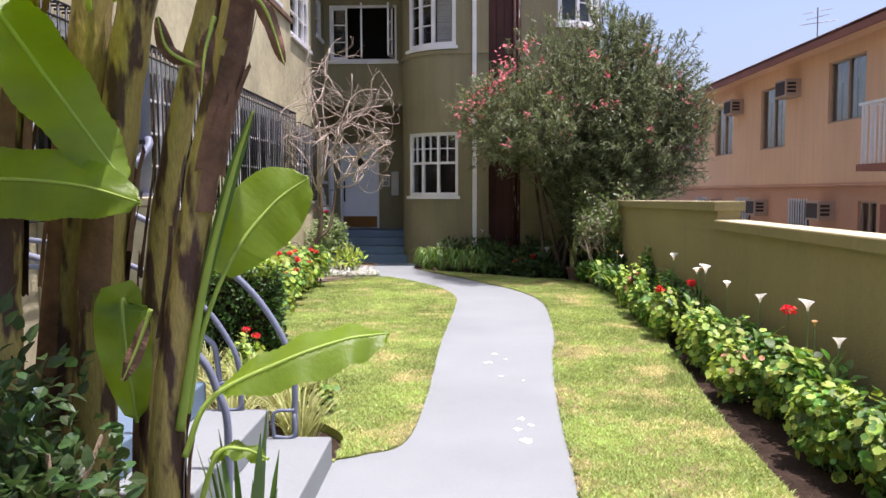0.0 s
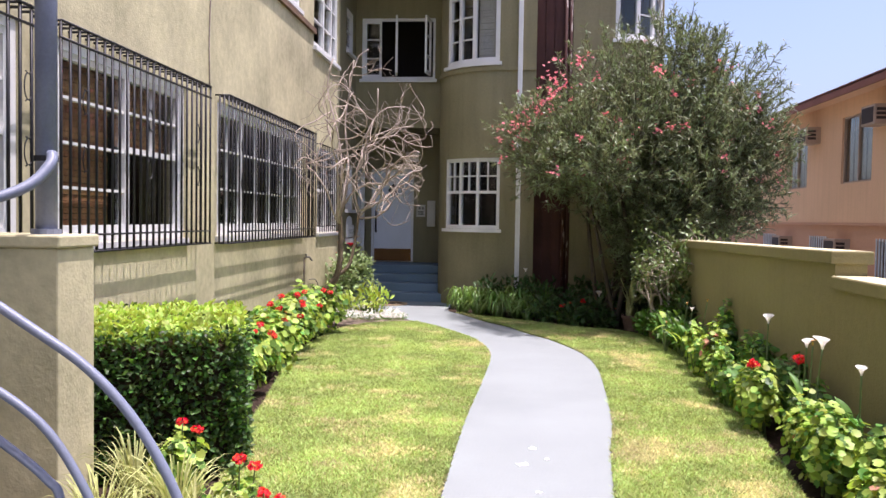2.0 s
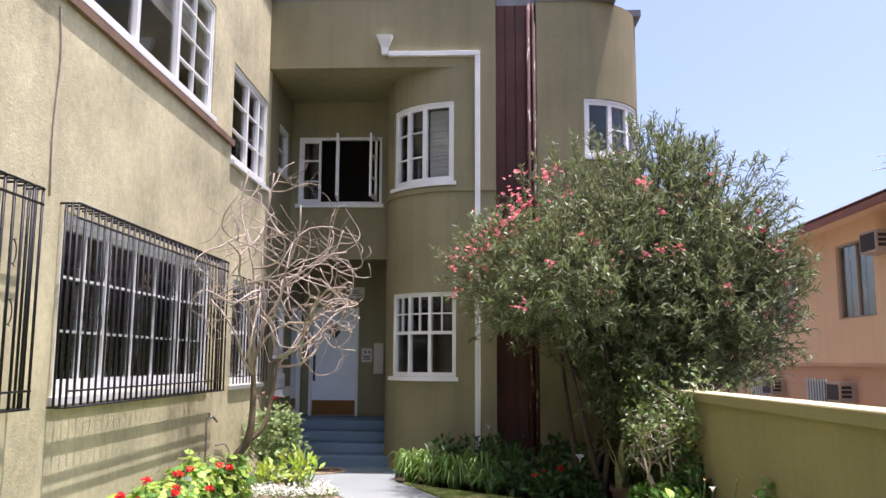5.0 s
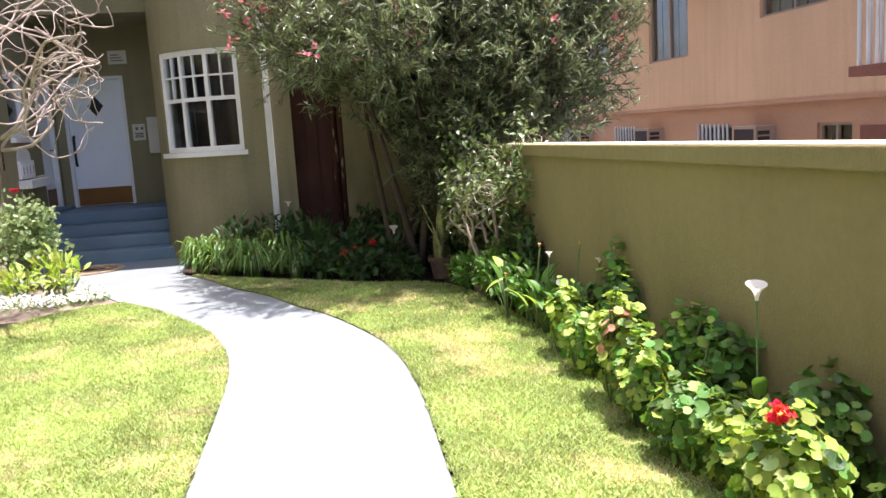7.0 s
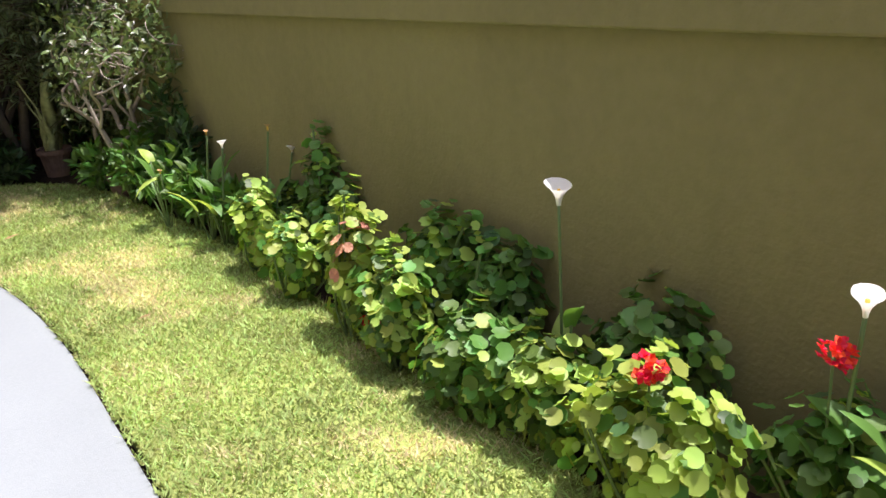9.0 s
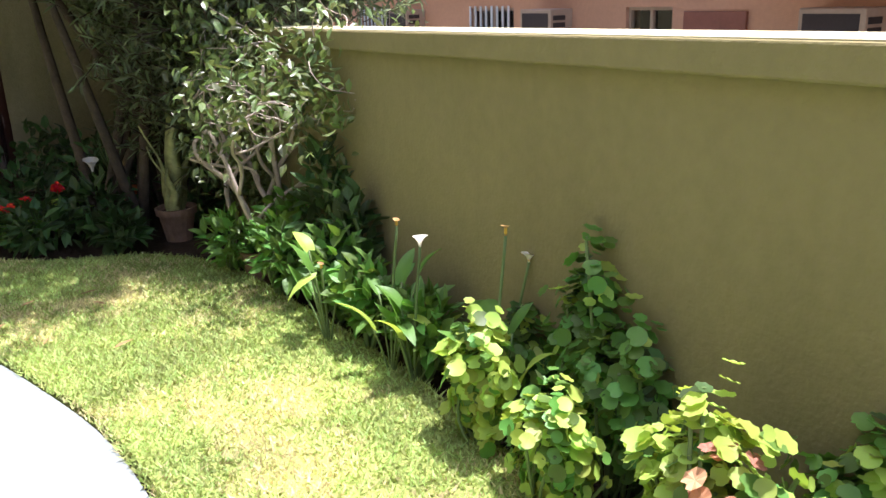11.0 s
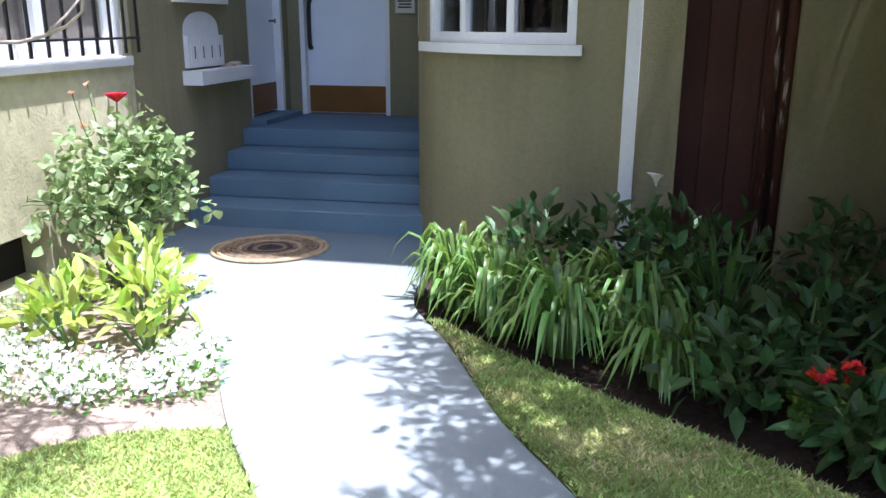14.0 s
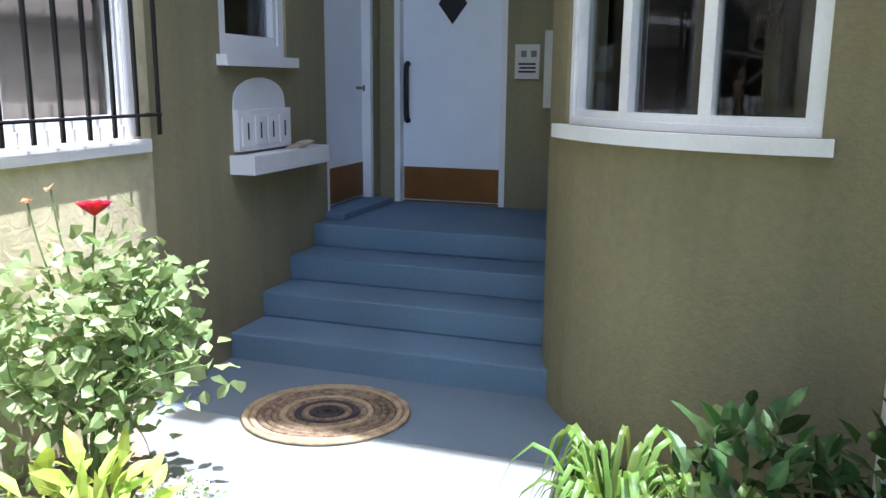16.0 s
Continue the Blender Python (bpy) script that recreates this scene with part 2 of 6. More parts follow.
DEAD_LEAF = material("dead_leaf", (0.27, 0.17, 0.06), 0.8, 0.7, 1.3, 30, 6, 0.1)
WITHERED = material("withered_tan_bloom", (0.42, 0.24, 0.09), 0.8, 0.7, 1.2, 30, 9, 0.2)
PAPER = material("folded_paper", (0.6, 0.5, 0.36), 0.9, 0.8, 1.1, 20, 6, 0.1)
GREY_METAL = material("dull_grey_metal", (0.2, 0.19, 0.18), 0.5, 0.8, 1.2, 30, 4, 0.1, metal=0.6)


# ---- mesh helpers ----
def mesh_object(name, verts, faces, mat, parent=None, label="", smooth=False):
    me = bpy.data.meshes.new(name)
    me.from_pydata(verts.tolist() if hasattr(verts, "tolist") else verts, [], faces.tolist() if hasattr(faces, "tolist") else faces)
    me.materials.append(mat)
    if smooth:
        me.polygons.foreach_set("use_smooth", [True] * len(me.polygons))
    me.update()
    ob = new(name, me)
    ob.parent = parent
    if label:
        ob["label"] = label
    return ob


def part(name, bm, mat, parent=None, label="", smooth=False):
    me = bpy.data.meshes.new(name)
    bmesh.ops.recalc_face_normals(bm, faces=bm.faces)
    bm.to_mesh(me)
    bm.free()
    me.materials.append(mat)
    if smooth:
        me.polygons.foreach_set("use_smooth", [True] * len(me.polygons))
    ob = new(name, me)
    ob.parent = parent
    if label:
        ob["label"] = label
    return ob


def thing(name, label, category, x=0, y=0, z=0, group="", kind=""):
    ob = new(name)
    ob.location = (x, y, z)
    ob.empty_display_size = 0.1
    bpy.context.view_layer.update()
    return tagged(ob, label, category, group, kind)


def flat(o, u, n):
    """Maps along, up and outward metres to the world, on a plane wall."""
    o, u, n = Vector(o), Vector(u), Vector(n)
    return lambda a, v, d: o + u * a + n * d + Vector((0, 0, v))


def curved(cx, cy, r, sign=-1):
    """Maps degrees along, height and outward metres to the world, on a round wall; 0 degrees faces the garden."""
    return lambda a, v, d: Vector((cx + sign * (r + d) * math.sin(radians(a)), cy - (r + d) * math.cos(radians(a)), v))


def slab(bm, M, a0, a1, v0, v1, d0, d1, seg=1, bevel=0.0):
    """A bar of wall, frame or sill between two along, two up and two outward values."""
    rings = []
    for k in range(seg + 1):
        a = a0 + (a1 - a0) * k / seg
        rings.append([bm.verts.new(M(a, v, d)) for v, d in ((v0, d0), (v1, d0), (v1, d1), (v0, d1))])
    faces = [bm.faces.new(rings[0]), bm.faces.new(rings[-1][::-1])]
    for r, s in zip(rings, rings[1:]):
        for i in range(4):
            j = (i + 1) % 4
            faces.append(bm.faces.new((r[i], s[i], s[j], r[j])))
    if bevel and seg == 1:
        edges = {e for f in faces for e in f.edges}
        bmesh.ops.bevel(bm, geom=list(edges), offset=bevel, segments=2, affect="EDGES", profile=0.5)


WORLD = flat((0, 0, 0), (1, 0, 0), (0, 1, 0))


def box(bm, x0, x1, y0, y1, z0, z1, bevel=0.0):
    slab(bm, WORLD, x0, x1, z0, z1, y0, y1, 1, bevel)


def pierced(bm, M, a_lo, a_hi, v_lo, v_hi, d0, d1, holes, step=0):
    """A wall with rectangular openings right through it."""
    cuts_a = sorted({a_lo, a_hi, *[h[0] for h in holes], *[h[1] for h in holes]})
    cuts_v = sorted({v_lo, v_hi, *[h[2] for h in holes], *[h[3] for h in holes]})
    for a0, a1 in zip(cuts_a, cuts_a[1:]):
        run = []
        for v0, v1 in zip(cuts_v, cuts_v[1:]):
            ma, mv = (a0 + a1) / 2, (v0 + v1) / 2
            if any(h[0] < ma < h[1] and h[2] < mv < h[3] for h in holes):
                run.append(None)
            elif run and run[-1]:
                run[-1] = (run[-1][0], v1)
            else:
                run.append((v0, v1))
        for r in run:
            if r:
                slab(bm, M, a0, a1, r[0], r[1], d0, d1, max(1, int((a1 - a0) / step)) if step else 1)


def tube(points, radii, sides=8, verts=None, faces=None):
    """Vertices and faces of a round bar along points."""
    verts, faces = ([] if verts is None else verts), ([] if faces is None else faces)
    pts = [Vector(p) for p in points]
    side = None
    base = len(verts)
    for i, p in enumerate(pts):
        t = (pts[min(i + 1, len(pts) - 1)] - pts[max(i - 1, 0)]).normalized()
        if side is None:
            side = t.orthogonal().normalized()
        side = (side - t * side.dot(t)).normalized()
        up = t.cross(side)
        r = radii[i] if hasattr(radii, "__len__") else radii
        for k in range(sides):
            a = 2 * math.pi * k / sides
            verts.append(tuple(p + (side * math.cos(a) + up * math.sin(a)) * r))
    for i in range(len(pts) - 1):
        for k in range(sides):
            j = (k + 1) % sides
            faces.append((base + i * sides + k, base + i * sides + j, base + (i + 1) * sides + j, base + (i + 1) * sides + k))
    faces.append(tuple(base + k for k in range(sides))[::-1])
    faces.append(tuple(base + (len(pts) - 1) * sides + k for k in range(sides)))
    return verts, faces


def rod(name, points, radii, mat, parent=None, sides=8, label=""):
    v, f = tube(points, radii, sides)
    return mesh_object(name, v, f, mat, parent, label, smooth=True)


def bend(points, n=6):
    """A smooth line (Catmull-Rom) through a few points."""
    p = [Vector(q) for q in points]
    p = [p[0] * 2 - p[1]] + p + [p[-1] * 2 - p[-2]]
    out = []
    for a, b, c, d in zip(p, p[1:], p[2:], p[3:]):
        for k in range(n):
            t = k / n
            out.append(0.5 * ((2 * b) + (c - a) * t + (2 * a - 5 * b + 4 * c - d) * t * t + (3 * b - a - 3 * c + d) * t ** 3))
    return out + [p[-2]]


def unit(v):
    return v / np.maximum(np.linalg.norm(v, axis=-1, keepdims=True), 1e-9)


def leaf_arrays(P, D, N, L, W, fold=0.25, droop=0.2, widest=0.4):
    """Vertices and faces of many pointed leaves: base P, direction D, upper side N, length L, half width W."""
    n = len(P)
    D, L, W = unit(D), np.broadcast_to(L, n).reshape(n, 1), np.broadcast_to(W, n).reshape(n, 1)
    S = unit(np.cross(D, N))
    U = np.cross(S, D)
    sheet = []
    for s, t, h in ((0, 0, 0), (-1, widest, fold), (0, widest, 0), (1, widest, fold), (-0.72, 0.74, fold * 0.7), (0, 0.74, 0), (0.72, 0.74, fold * 0.7), (0, 1, 0)):
        sheet.append(P + S * W * s + D * L * t + U * (W * h - L * droop * t * t))
    V = np.stack(sheet, 1).reshape(-1, 3)
    base = (np.arange(n) * 8).reshape(n, 1, 1)
    T = np.array([(0, 2, 1), (0, 3, 2), (1, 2, 5), (1, 5, 4), (2, 3, 6), (2, 6, 5), (4, 5, 7), (5, 6, 7)]).reshape(1, 8, 3)
    return V, (base + T).reshape(-1, 3)


def round_leaf_arrays(P, N, R, cup=0.14, spin=None):
    """Vertices and faces of round scalloped leaves (geranium): centre P, upper side N, radius R."""
    n = len(P)
    N, R = unit(N), np.broadcast_to(R, n).reshape(n, 1)
    A = unit(np.cross(N, np.array([0.31, 0.9, 0.2])))
    B = np.cross(N, A)
    sheet = [P - N * R * cup]
    for k in range(14):
        a = 2 * math.pi * k / 14
        r = 0.62 if k == 0 else 1.0 if k % 2 else 0.97
        sheet.append(P + (A * math.cos(a) + B * math.sin(a)) * R * r + N * R * (0.09 if k % 2 else -0.03))
    V = np.stack(sheet, 1).reshape(-1, 3)
    T = np.array([(0, 1 + k, 1 + (k + 1) % 14) for k in range(14)]).reshape(1, 14, 3)
    return V, ((np.arange(n) * 15).reshape(n, 1, 1) + T).reshape(-1, 3)


def joined(*pairs):
    V, F, k = [], [], 0
    for v, f in pairs:
        v, f = np.asarray(v, float).reshape(-1, 3), f
        V.append(v)
        F += [tuple(int(i) + k for i in face) for face in f]
        k += len(v)
    return np.concatenate(V), F


rng = np.random.default_rng(7)


def ball(n):
    return unit(rng.normal(size=(n, 3)))


# ---- ground, path, lawns ----
def structure(ob, label, category):
    return tagged(ob, label, category, kind="structure")


LEFT_EDGE = [(-1.0, 3.3), (-1.0, 4.55), (-0.8, 4.8), (-0.55, 5.1), (-0.47, 6.4), (-0.43, 8.4), (-0.34, 10.3), (-0.3, 11.9), (-0.48, 12.95), (-0.85, 13.8),
             (-1.2, 14.4), (-1.6, 14.98), (-2.05, 15.75), (-2.6, 16.4), (-3.1, 16.95), (-3.4, 17.2), (-3.4, 17.36)]
RIGHT_EDGE = [(0.33, 3.3), (0.41, 4.4), (0.5, 6.0), (0.64, 7.6), (0.79, 8.8), (0.88, 10.2), (0.92, 11.2), (0.86, 12.1), (0.66, 12.85), (0.46, 13.4),
              (0.2, 13.9), (-0.1, 14.6), (-0.47, 15.2), (-0.85, 16.0), (-1.15, 16.55), (-1.22, 17.1), (-1.22, 17.36)]
BED_EDGE = [(1.42, 3.3), (1.5, 4.4), (1.57, 5.6), (1.68, 6.6), (1.86, 8.2), (1.96, 9.3), (2.02, 10.3), (2.05, 11.2), (2.06, 12.1), (1.98, 13.1), (1.84, 14.0),
            (1.5, 14.5), (1.0, 14.72), (0.45, 15.15), (-0.1, 15.55), (-0.9, 16.25)]
WEST_EDGE = [(-0.94, 4.68), (-0.945, 5.0), (-1.0, 5.25), (-1.3, 5.7), (-1.75, 6.6), (-2.02, 7.5), (-2.2, 8.8), (-2.4, 10.0), (-2.62, 11.2), (-2.66, 12.3), (-2.64, 13.2), (-2.55, 14.0),
             (-2.3, 14.5), (-1.95, 14.78), (-1.55, 14.9)]


def line2(points, n=6):
    return [(p.x, p.y) for p in bend([(*q, 0) for q in points], n)]


def sheet(name, left, right, z, thick, mat):
    """A ground sheet between two border lines, with its edge turned down."""
    bm = bmesh.new()
    lo, hi = max(left[0][1], right[0][1]), min(left[-1][1], right[-1][1])
    ys = sorted({lo, hi, *[round(p[1], 4) for p in left + right if lo + 0.01 < p[1] < hi - 0.01]})
    rows = []
    for y in ys:
        a, b = [float(np.interp(y, [p[1] for p in line], [p[0] for p in line])) for line in (left, right)]
        rows.append([bm.verts.new((a, y, z - thick)), bm.verts.new((a, y, z)), bm.verts.new((b, y, z)), bm.verts.new((b, y, z - thick))])
    for r, s in zip(rows, rows[1:]):
        for i in range(3):
            bm.faces.new((r[i], r[i + 1], s[i + 1], s[i]))
    bm.faces.new(rows[0][::-1])
    bm.faces.new(rows[-1])
    return part(name, bm, mat)


left_line, right_line, bed_line, west_line = line2(LEFT_EDGE), line2(RIGHT_EDGE), line2(BED_EDGE), line2(WEST_EDGE)
bm = bmesh.new()
box(bm, -400, 400, -400, 400, -0.4, -0.05)
structure(part("ground", bm, SOIL), "bare dark garden soil under and round the planting", "ground")
structure(sheet("path", left_line, right_line, 0.0, 0.1, CONCRETE), "pale grey painted concrete path curving between two lawns", "path")
bm = bmesh.new()
box(bm, -0.62, 0.7, -3.0, 3.3, -0.1, -0.002)
structure(part("pavement", bm, CONCRETE), "pale grey painted concrete pavement at the garden's near end", "pavement")
# the darker colour begins at y 17.36, along the house's shadow line
bm = bmesh.new()
slab(bm, WORLD, -3.4, -1.2, -0.1, 0.001, 17.36, 18.3)
structure(part("porch_floor", bm, APRON), "blue-grey painted concrete apron before the porch steps, darkened from the shadow line on", "pavement")
# unseen pale ground behind the wall, added to reflect sun onto the neighbour's house
bm = bmesh.new()
box(bm, 2.57, 7.7, -6.0, 46.0, -0.2, -0.03)
structure(part("driveway", bm, CONCRETE), "unseen pale concrete ground added to bounce sunlight onto the peach house", "driveway")
inner_left = [p for p in left_line if 4.6 < p[1] < 14.95]
structure(sheet("lawn_left", west_line, [(p[0] - 0.02, p[1]) for p in inner_left], 0.01, 0.08, TURF), "sunlit mown lawn with dry yellow patches beside the path", "lawn")
structure(sheet("lawn_right", [(p[0] + 0.03, p[1] + 0.012) for p in right_line if p[1] < 16.3], bed_line, 0.01, 0.08, TURF), "sunlit mown lawn between the path and the flower bed", "lawn")
bm = bmesh.new()
slab(bm, WORLD, -3.4, -1.6, -0.09, -0.012, 14.5, 17.1)
structure(part("bed_soil", bm, DRY_SOIL), "dry pale soil of the flower bed by the house wall", "flower bed")


def inside(left, right, x, y):
    """True where (x, y) lies between two border lines that run along y."""
    def at(line):
        ys = np.array([p[1] for p in line])
        xs = np.array([p[0] for p in line])
        return np.interp(y, ys, xs)
    return (x > at(left)) & (x < at(right))


def blades(name, mat, x, y, height, label):
    n = len(x)
    a = rng.uniform(0, 2 * math.pi, n)
    lean = rng.uniform(0.2, 1.7, n)
    h = height * rng.uniform(0.5, 1.15, n)
    w = rng.uniform(0.003, 0.008, n)
    b = rng.uniform(0, 2 * math.pi, n)
    base = np.stack([x, y, np.full(n, 0.008)], 1)
    tip = base + np.stack([np.cos(a) * lean * h, np.sin(a) * lean * h, h], 1)
    s = np.stack([np.cos(b) * w, np.sin(b) * w, np.zeros(n)], 1)
    V = np.stack([base - s, base + s, tip], 1).reshape(-1, 3)
    F = np.arange(3 * n).reshape(-1, 3)
    return tagged(mesh_object(name, V, F, mat), label, "grass", kind="stuff")


def patch_noise(x, y, s):
    return np.array([noise.noise(Vector((p * s, q * s, 3.3))) for p, q in zip(x, y)])


def grow(left, right, x0, x1, y0, y1, density):
    n = int((x1 - x0) * (y1 - y0) * density)
    x, y = rng.uniform(x0, x1, n), rng.uniform(y0, y1, n)
    k = inside(left, right, x, y)
    return x[k], y[k]


west_sorted = sorted(west_line, key=lambda p: p[1])
lx, ly = grow(west_sorted, inner_left, -2.7, -0.25, 4.68, 14.9, 9500)
rx, ry = grow([p for p in right_line if p[1] < 16.3], sorted(bed_line, key=lambda p: p[1]), -1.1, 2.12, 3.4, 16.3, 9500)
for side, gx, gy in (("left", lx, ly), ("right", rx, ry)):
    dry = patch_noise(gx, gy, 1.7) + 0.6 * patch_noise(gx, gy, 6.0) + rng.normal(0, 0.22, len(gx))
    k = dry > 0.3
    blades("grass", GRASS, gx[~k], gy[~k], 0.027, "short mown green grass of the lawn")
    blades("dry_grass", DRY_GRASS, gx[k], gy[k], 0.022, "dry yellowed grass patches in the lawn")


# ---- the house: left wing ----
TOP = 7.7
XW = -3.4
left_map = flat((XW, 0, 0), (0, 1, 0), (1, 0, 0))
LEFT_HOLES = [(5.2, 7.25, 1.42, 2.95), (7.68, 10.08, 1.42, 2.95), (10.98, 14.75, 1.42, 2.95), (15.75, 17.42, 1.38, 2.86),
              (9.0, 14.55, 4.85, 6.35), (15.42, 17.3, 4.5, 5.93), (18.1, 18.84, 5.0, 5.85), (18.15, 18.92, 1.82, 2.75),
              (19.48, 20.36, 0.66, 2.75), (15.76, 16.4, 0.1, 0.4)]
# lightened stucco up to the shadow edge at y 17.5, plain stucco beyond
bm = bmesh.new()
pierced(bm, left_map, -4.0, 17.5, -0.3, TOP, -0.24, 0.0, [h for h in LEFT_HOLES if h[1] < 17.5])
structure(part("wall_west", bm, STUCCO_SUNLIT), "olive stucco house wall with barred windows, sunlight painted into its colour", "wall")
bm = bmesh.new()
pierced(bm, left_map, 17.5, 20.7, -0.3, TOP, -0.24, 0.0, [h for h in LEFT_HOLES if h[0] > 17.5])
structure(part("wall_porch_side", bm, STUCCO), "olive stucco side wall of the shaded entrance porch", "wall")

# ---- the house: porch, round corner and tower ----
YF = 17.35
CX, CY, CR = -0.2, 18.65, 1.35
bay_map = curved(CX, CY, CR)
BAY_LO, BAY_HI = (4.3, 60.0, 1.48, 2.82), (6.0, 60.0, 4.6, 5.95)
bm = bmesh.new()
pierced(bm, bay_map, 0.0, 90.0, -0.3, 6.52, -0.2, 0.0, [BAY_LO, BAY_HI], 3.0)
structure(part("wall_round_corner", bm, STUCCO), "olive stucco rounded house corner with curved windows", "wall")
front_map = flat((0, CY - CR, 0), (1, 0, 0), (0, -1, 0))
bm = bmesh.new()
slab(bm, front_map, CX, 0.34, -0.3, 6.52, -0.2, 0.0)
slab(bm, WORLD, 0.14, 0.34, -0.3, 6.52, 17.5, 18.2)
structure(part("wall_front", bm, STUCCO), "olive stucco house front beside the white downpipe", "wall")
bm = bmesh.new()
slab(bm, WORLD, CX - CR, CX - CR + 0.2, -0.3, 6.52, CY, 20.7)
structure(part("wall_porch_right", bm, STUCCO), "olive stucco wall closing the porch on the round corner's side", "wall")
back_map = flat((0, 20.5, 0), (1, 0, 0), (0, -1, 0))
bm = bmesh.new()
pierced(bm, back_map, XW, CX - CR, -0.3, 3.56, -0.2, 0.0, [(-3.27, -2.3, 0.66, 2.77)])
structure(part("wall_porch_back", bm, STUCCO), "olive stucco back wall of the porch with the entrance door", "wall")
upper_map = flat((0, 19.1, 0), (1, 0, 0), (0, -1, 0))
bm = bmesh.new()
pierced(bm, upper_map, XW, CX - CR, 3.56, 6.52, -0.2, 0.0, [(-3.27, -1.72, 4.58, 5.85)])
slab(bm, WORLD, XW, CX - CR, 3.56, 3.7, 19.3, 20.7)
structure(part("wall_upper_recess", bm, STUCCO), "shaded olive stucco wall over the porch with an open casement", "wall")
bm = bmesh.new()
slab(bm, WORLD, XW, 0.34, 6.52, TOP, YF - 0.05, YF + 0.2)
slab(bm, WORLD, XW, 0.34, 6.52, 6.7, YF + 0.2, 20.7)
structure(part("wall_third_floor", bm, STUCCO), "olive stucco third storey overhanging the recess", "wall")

TX, TY, TR = 1.75, 18.55, 1.1
tower_map = curved(TX, TY, TR, 1)
bm = bmesh.new()
slab(bm, WORLD, 1.02, TX, -0.3, TOP, TY - TR, TY - TR + 0.2)
pierced(bm, tower_map, 0.0, 90.0, -0.3, TOP, -0.2, 0.0, [(2.0, 70.0, 5.05, 6.02)], 3.0)
slab(bm, WORLD, TX + TR - 0.2, TX + TR, -0.3, TOP, TY, 26.0)
structure(part("wall_tower", bm, STUCCO), "olive stucco tower with a rounded corner and curved window", "wall")
bm = bmesh.new()
slab(bm, WORLD, 0.34, 1.02, -0.3, TOP, 17.62, 17.8)
boards = structure(part("wall_brown_boards", bm, BROWN_BOARD), "dark red-brown boarded strip between the house front and tower", "wall")
for k in range(4):
    bm = bmesh.new()
    slab(bm, WORLD, 0.345 + k * 0.17, 0.345 + k * 0.17 + 0.155, -0.3, TOP, 17.6, 17.618)
    part("board", bm, BROWN_BOARD, boards)
bm = bmesh.new()
for x0, x1, y0, y1 in ((-8.0, -7.8, -4.0, 26.0), (-8.0, TX + TR, 25.8, 26.0), (-8.0, XW - 0.24, -4.2, -4.0)):
    slab(bm, WORLD, x0, x1, -0.3, TOP, y0, y1)
structure(part("wall_rear", bm, STUCCO_SUNLIT), "plain outer walls that close the house at the back", "wall")
bm = bmesh.new()
slab(bm, WORLD, -8.1, XW + 0.06, TOP, TOP + 0.15, -4.2, 26.1)
for x0, x1, y0 in ((XW + 0.06, 0.36, 17.29), (0.36, 1.02, 17.6), (1.02, TX + 0.6, 17.43), (TX + 0.6, TX + TR + 0.04, 18.1)):
    slab(bm, WORLD, x0, x1, TOP, TOP + 0.12, y0, 26.1)
structure(part("roof", bm, GREY_METAL), "flat roof of the olive stucco house", "roof")
# plain sheets behind the openings, coloured near-black for unlit rooms
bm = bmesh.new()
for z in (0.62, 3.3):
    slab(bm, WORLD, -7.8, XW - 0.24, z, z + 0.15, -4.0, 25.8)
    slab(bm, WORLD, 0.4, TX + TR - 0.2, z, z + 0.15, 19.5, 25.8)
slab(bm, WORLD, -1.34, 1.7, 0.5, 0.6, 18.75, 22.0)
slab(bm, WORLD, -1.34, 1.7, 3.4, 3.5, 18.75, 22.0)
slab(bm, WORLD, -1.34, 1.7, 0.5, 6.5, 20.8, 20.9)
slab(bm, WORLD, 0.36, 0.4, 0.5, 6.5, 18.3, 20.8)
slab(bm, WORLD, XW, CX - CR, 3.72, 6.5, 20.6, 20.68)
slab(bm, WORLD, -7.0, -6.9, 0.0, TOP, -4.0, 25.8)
structure(part("inner_floors", bm, UNLIT_DARK), "near-black sheets standing for the unlit rooms behind the windows", "interior")


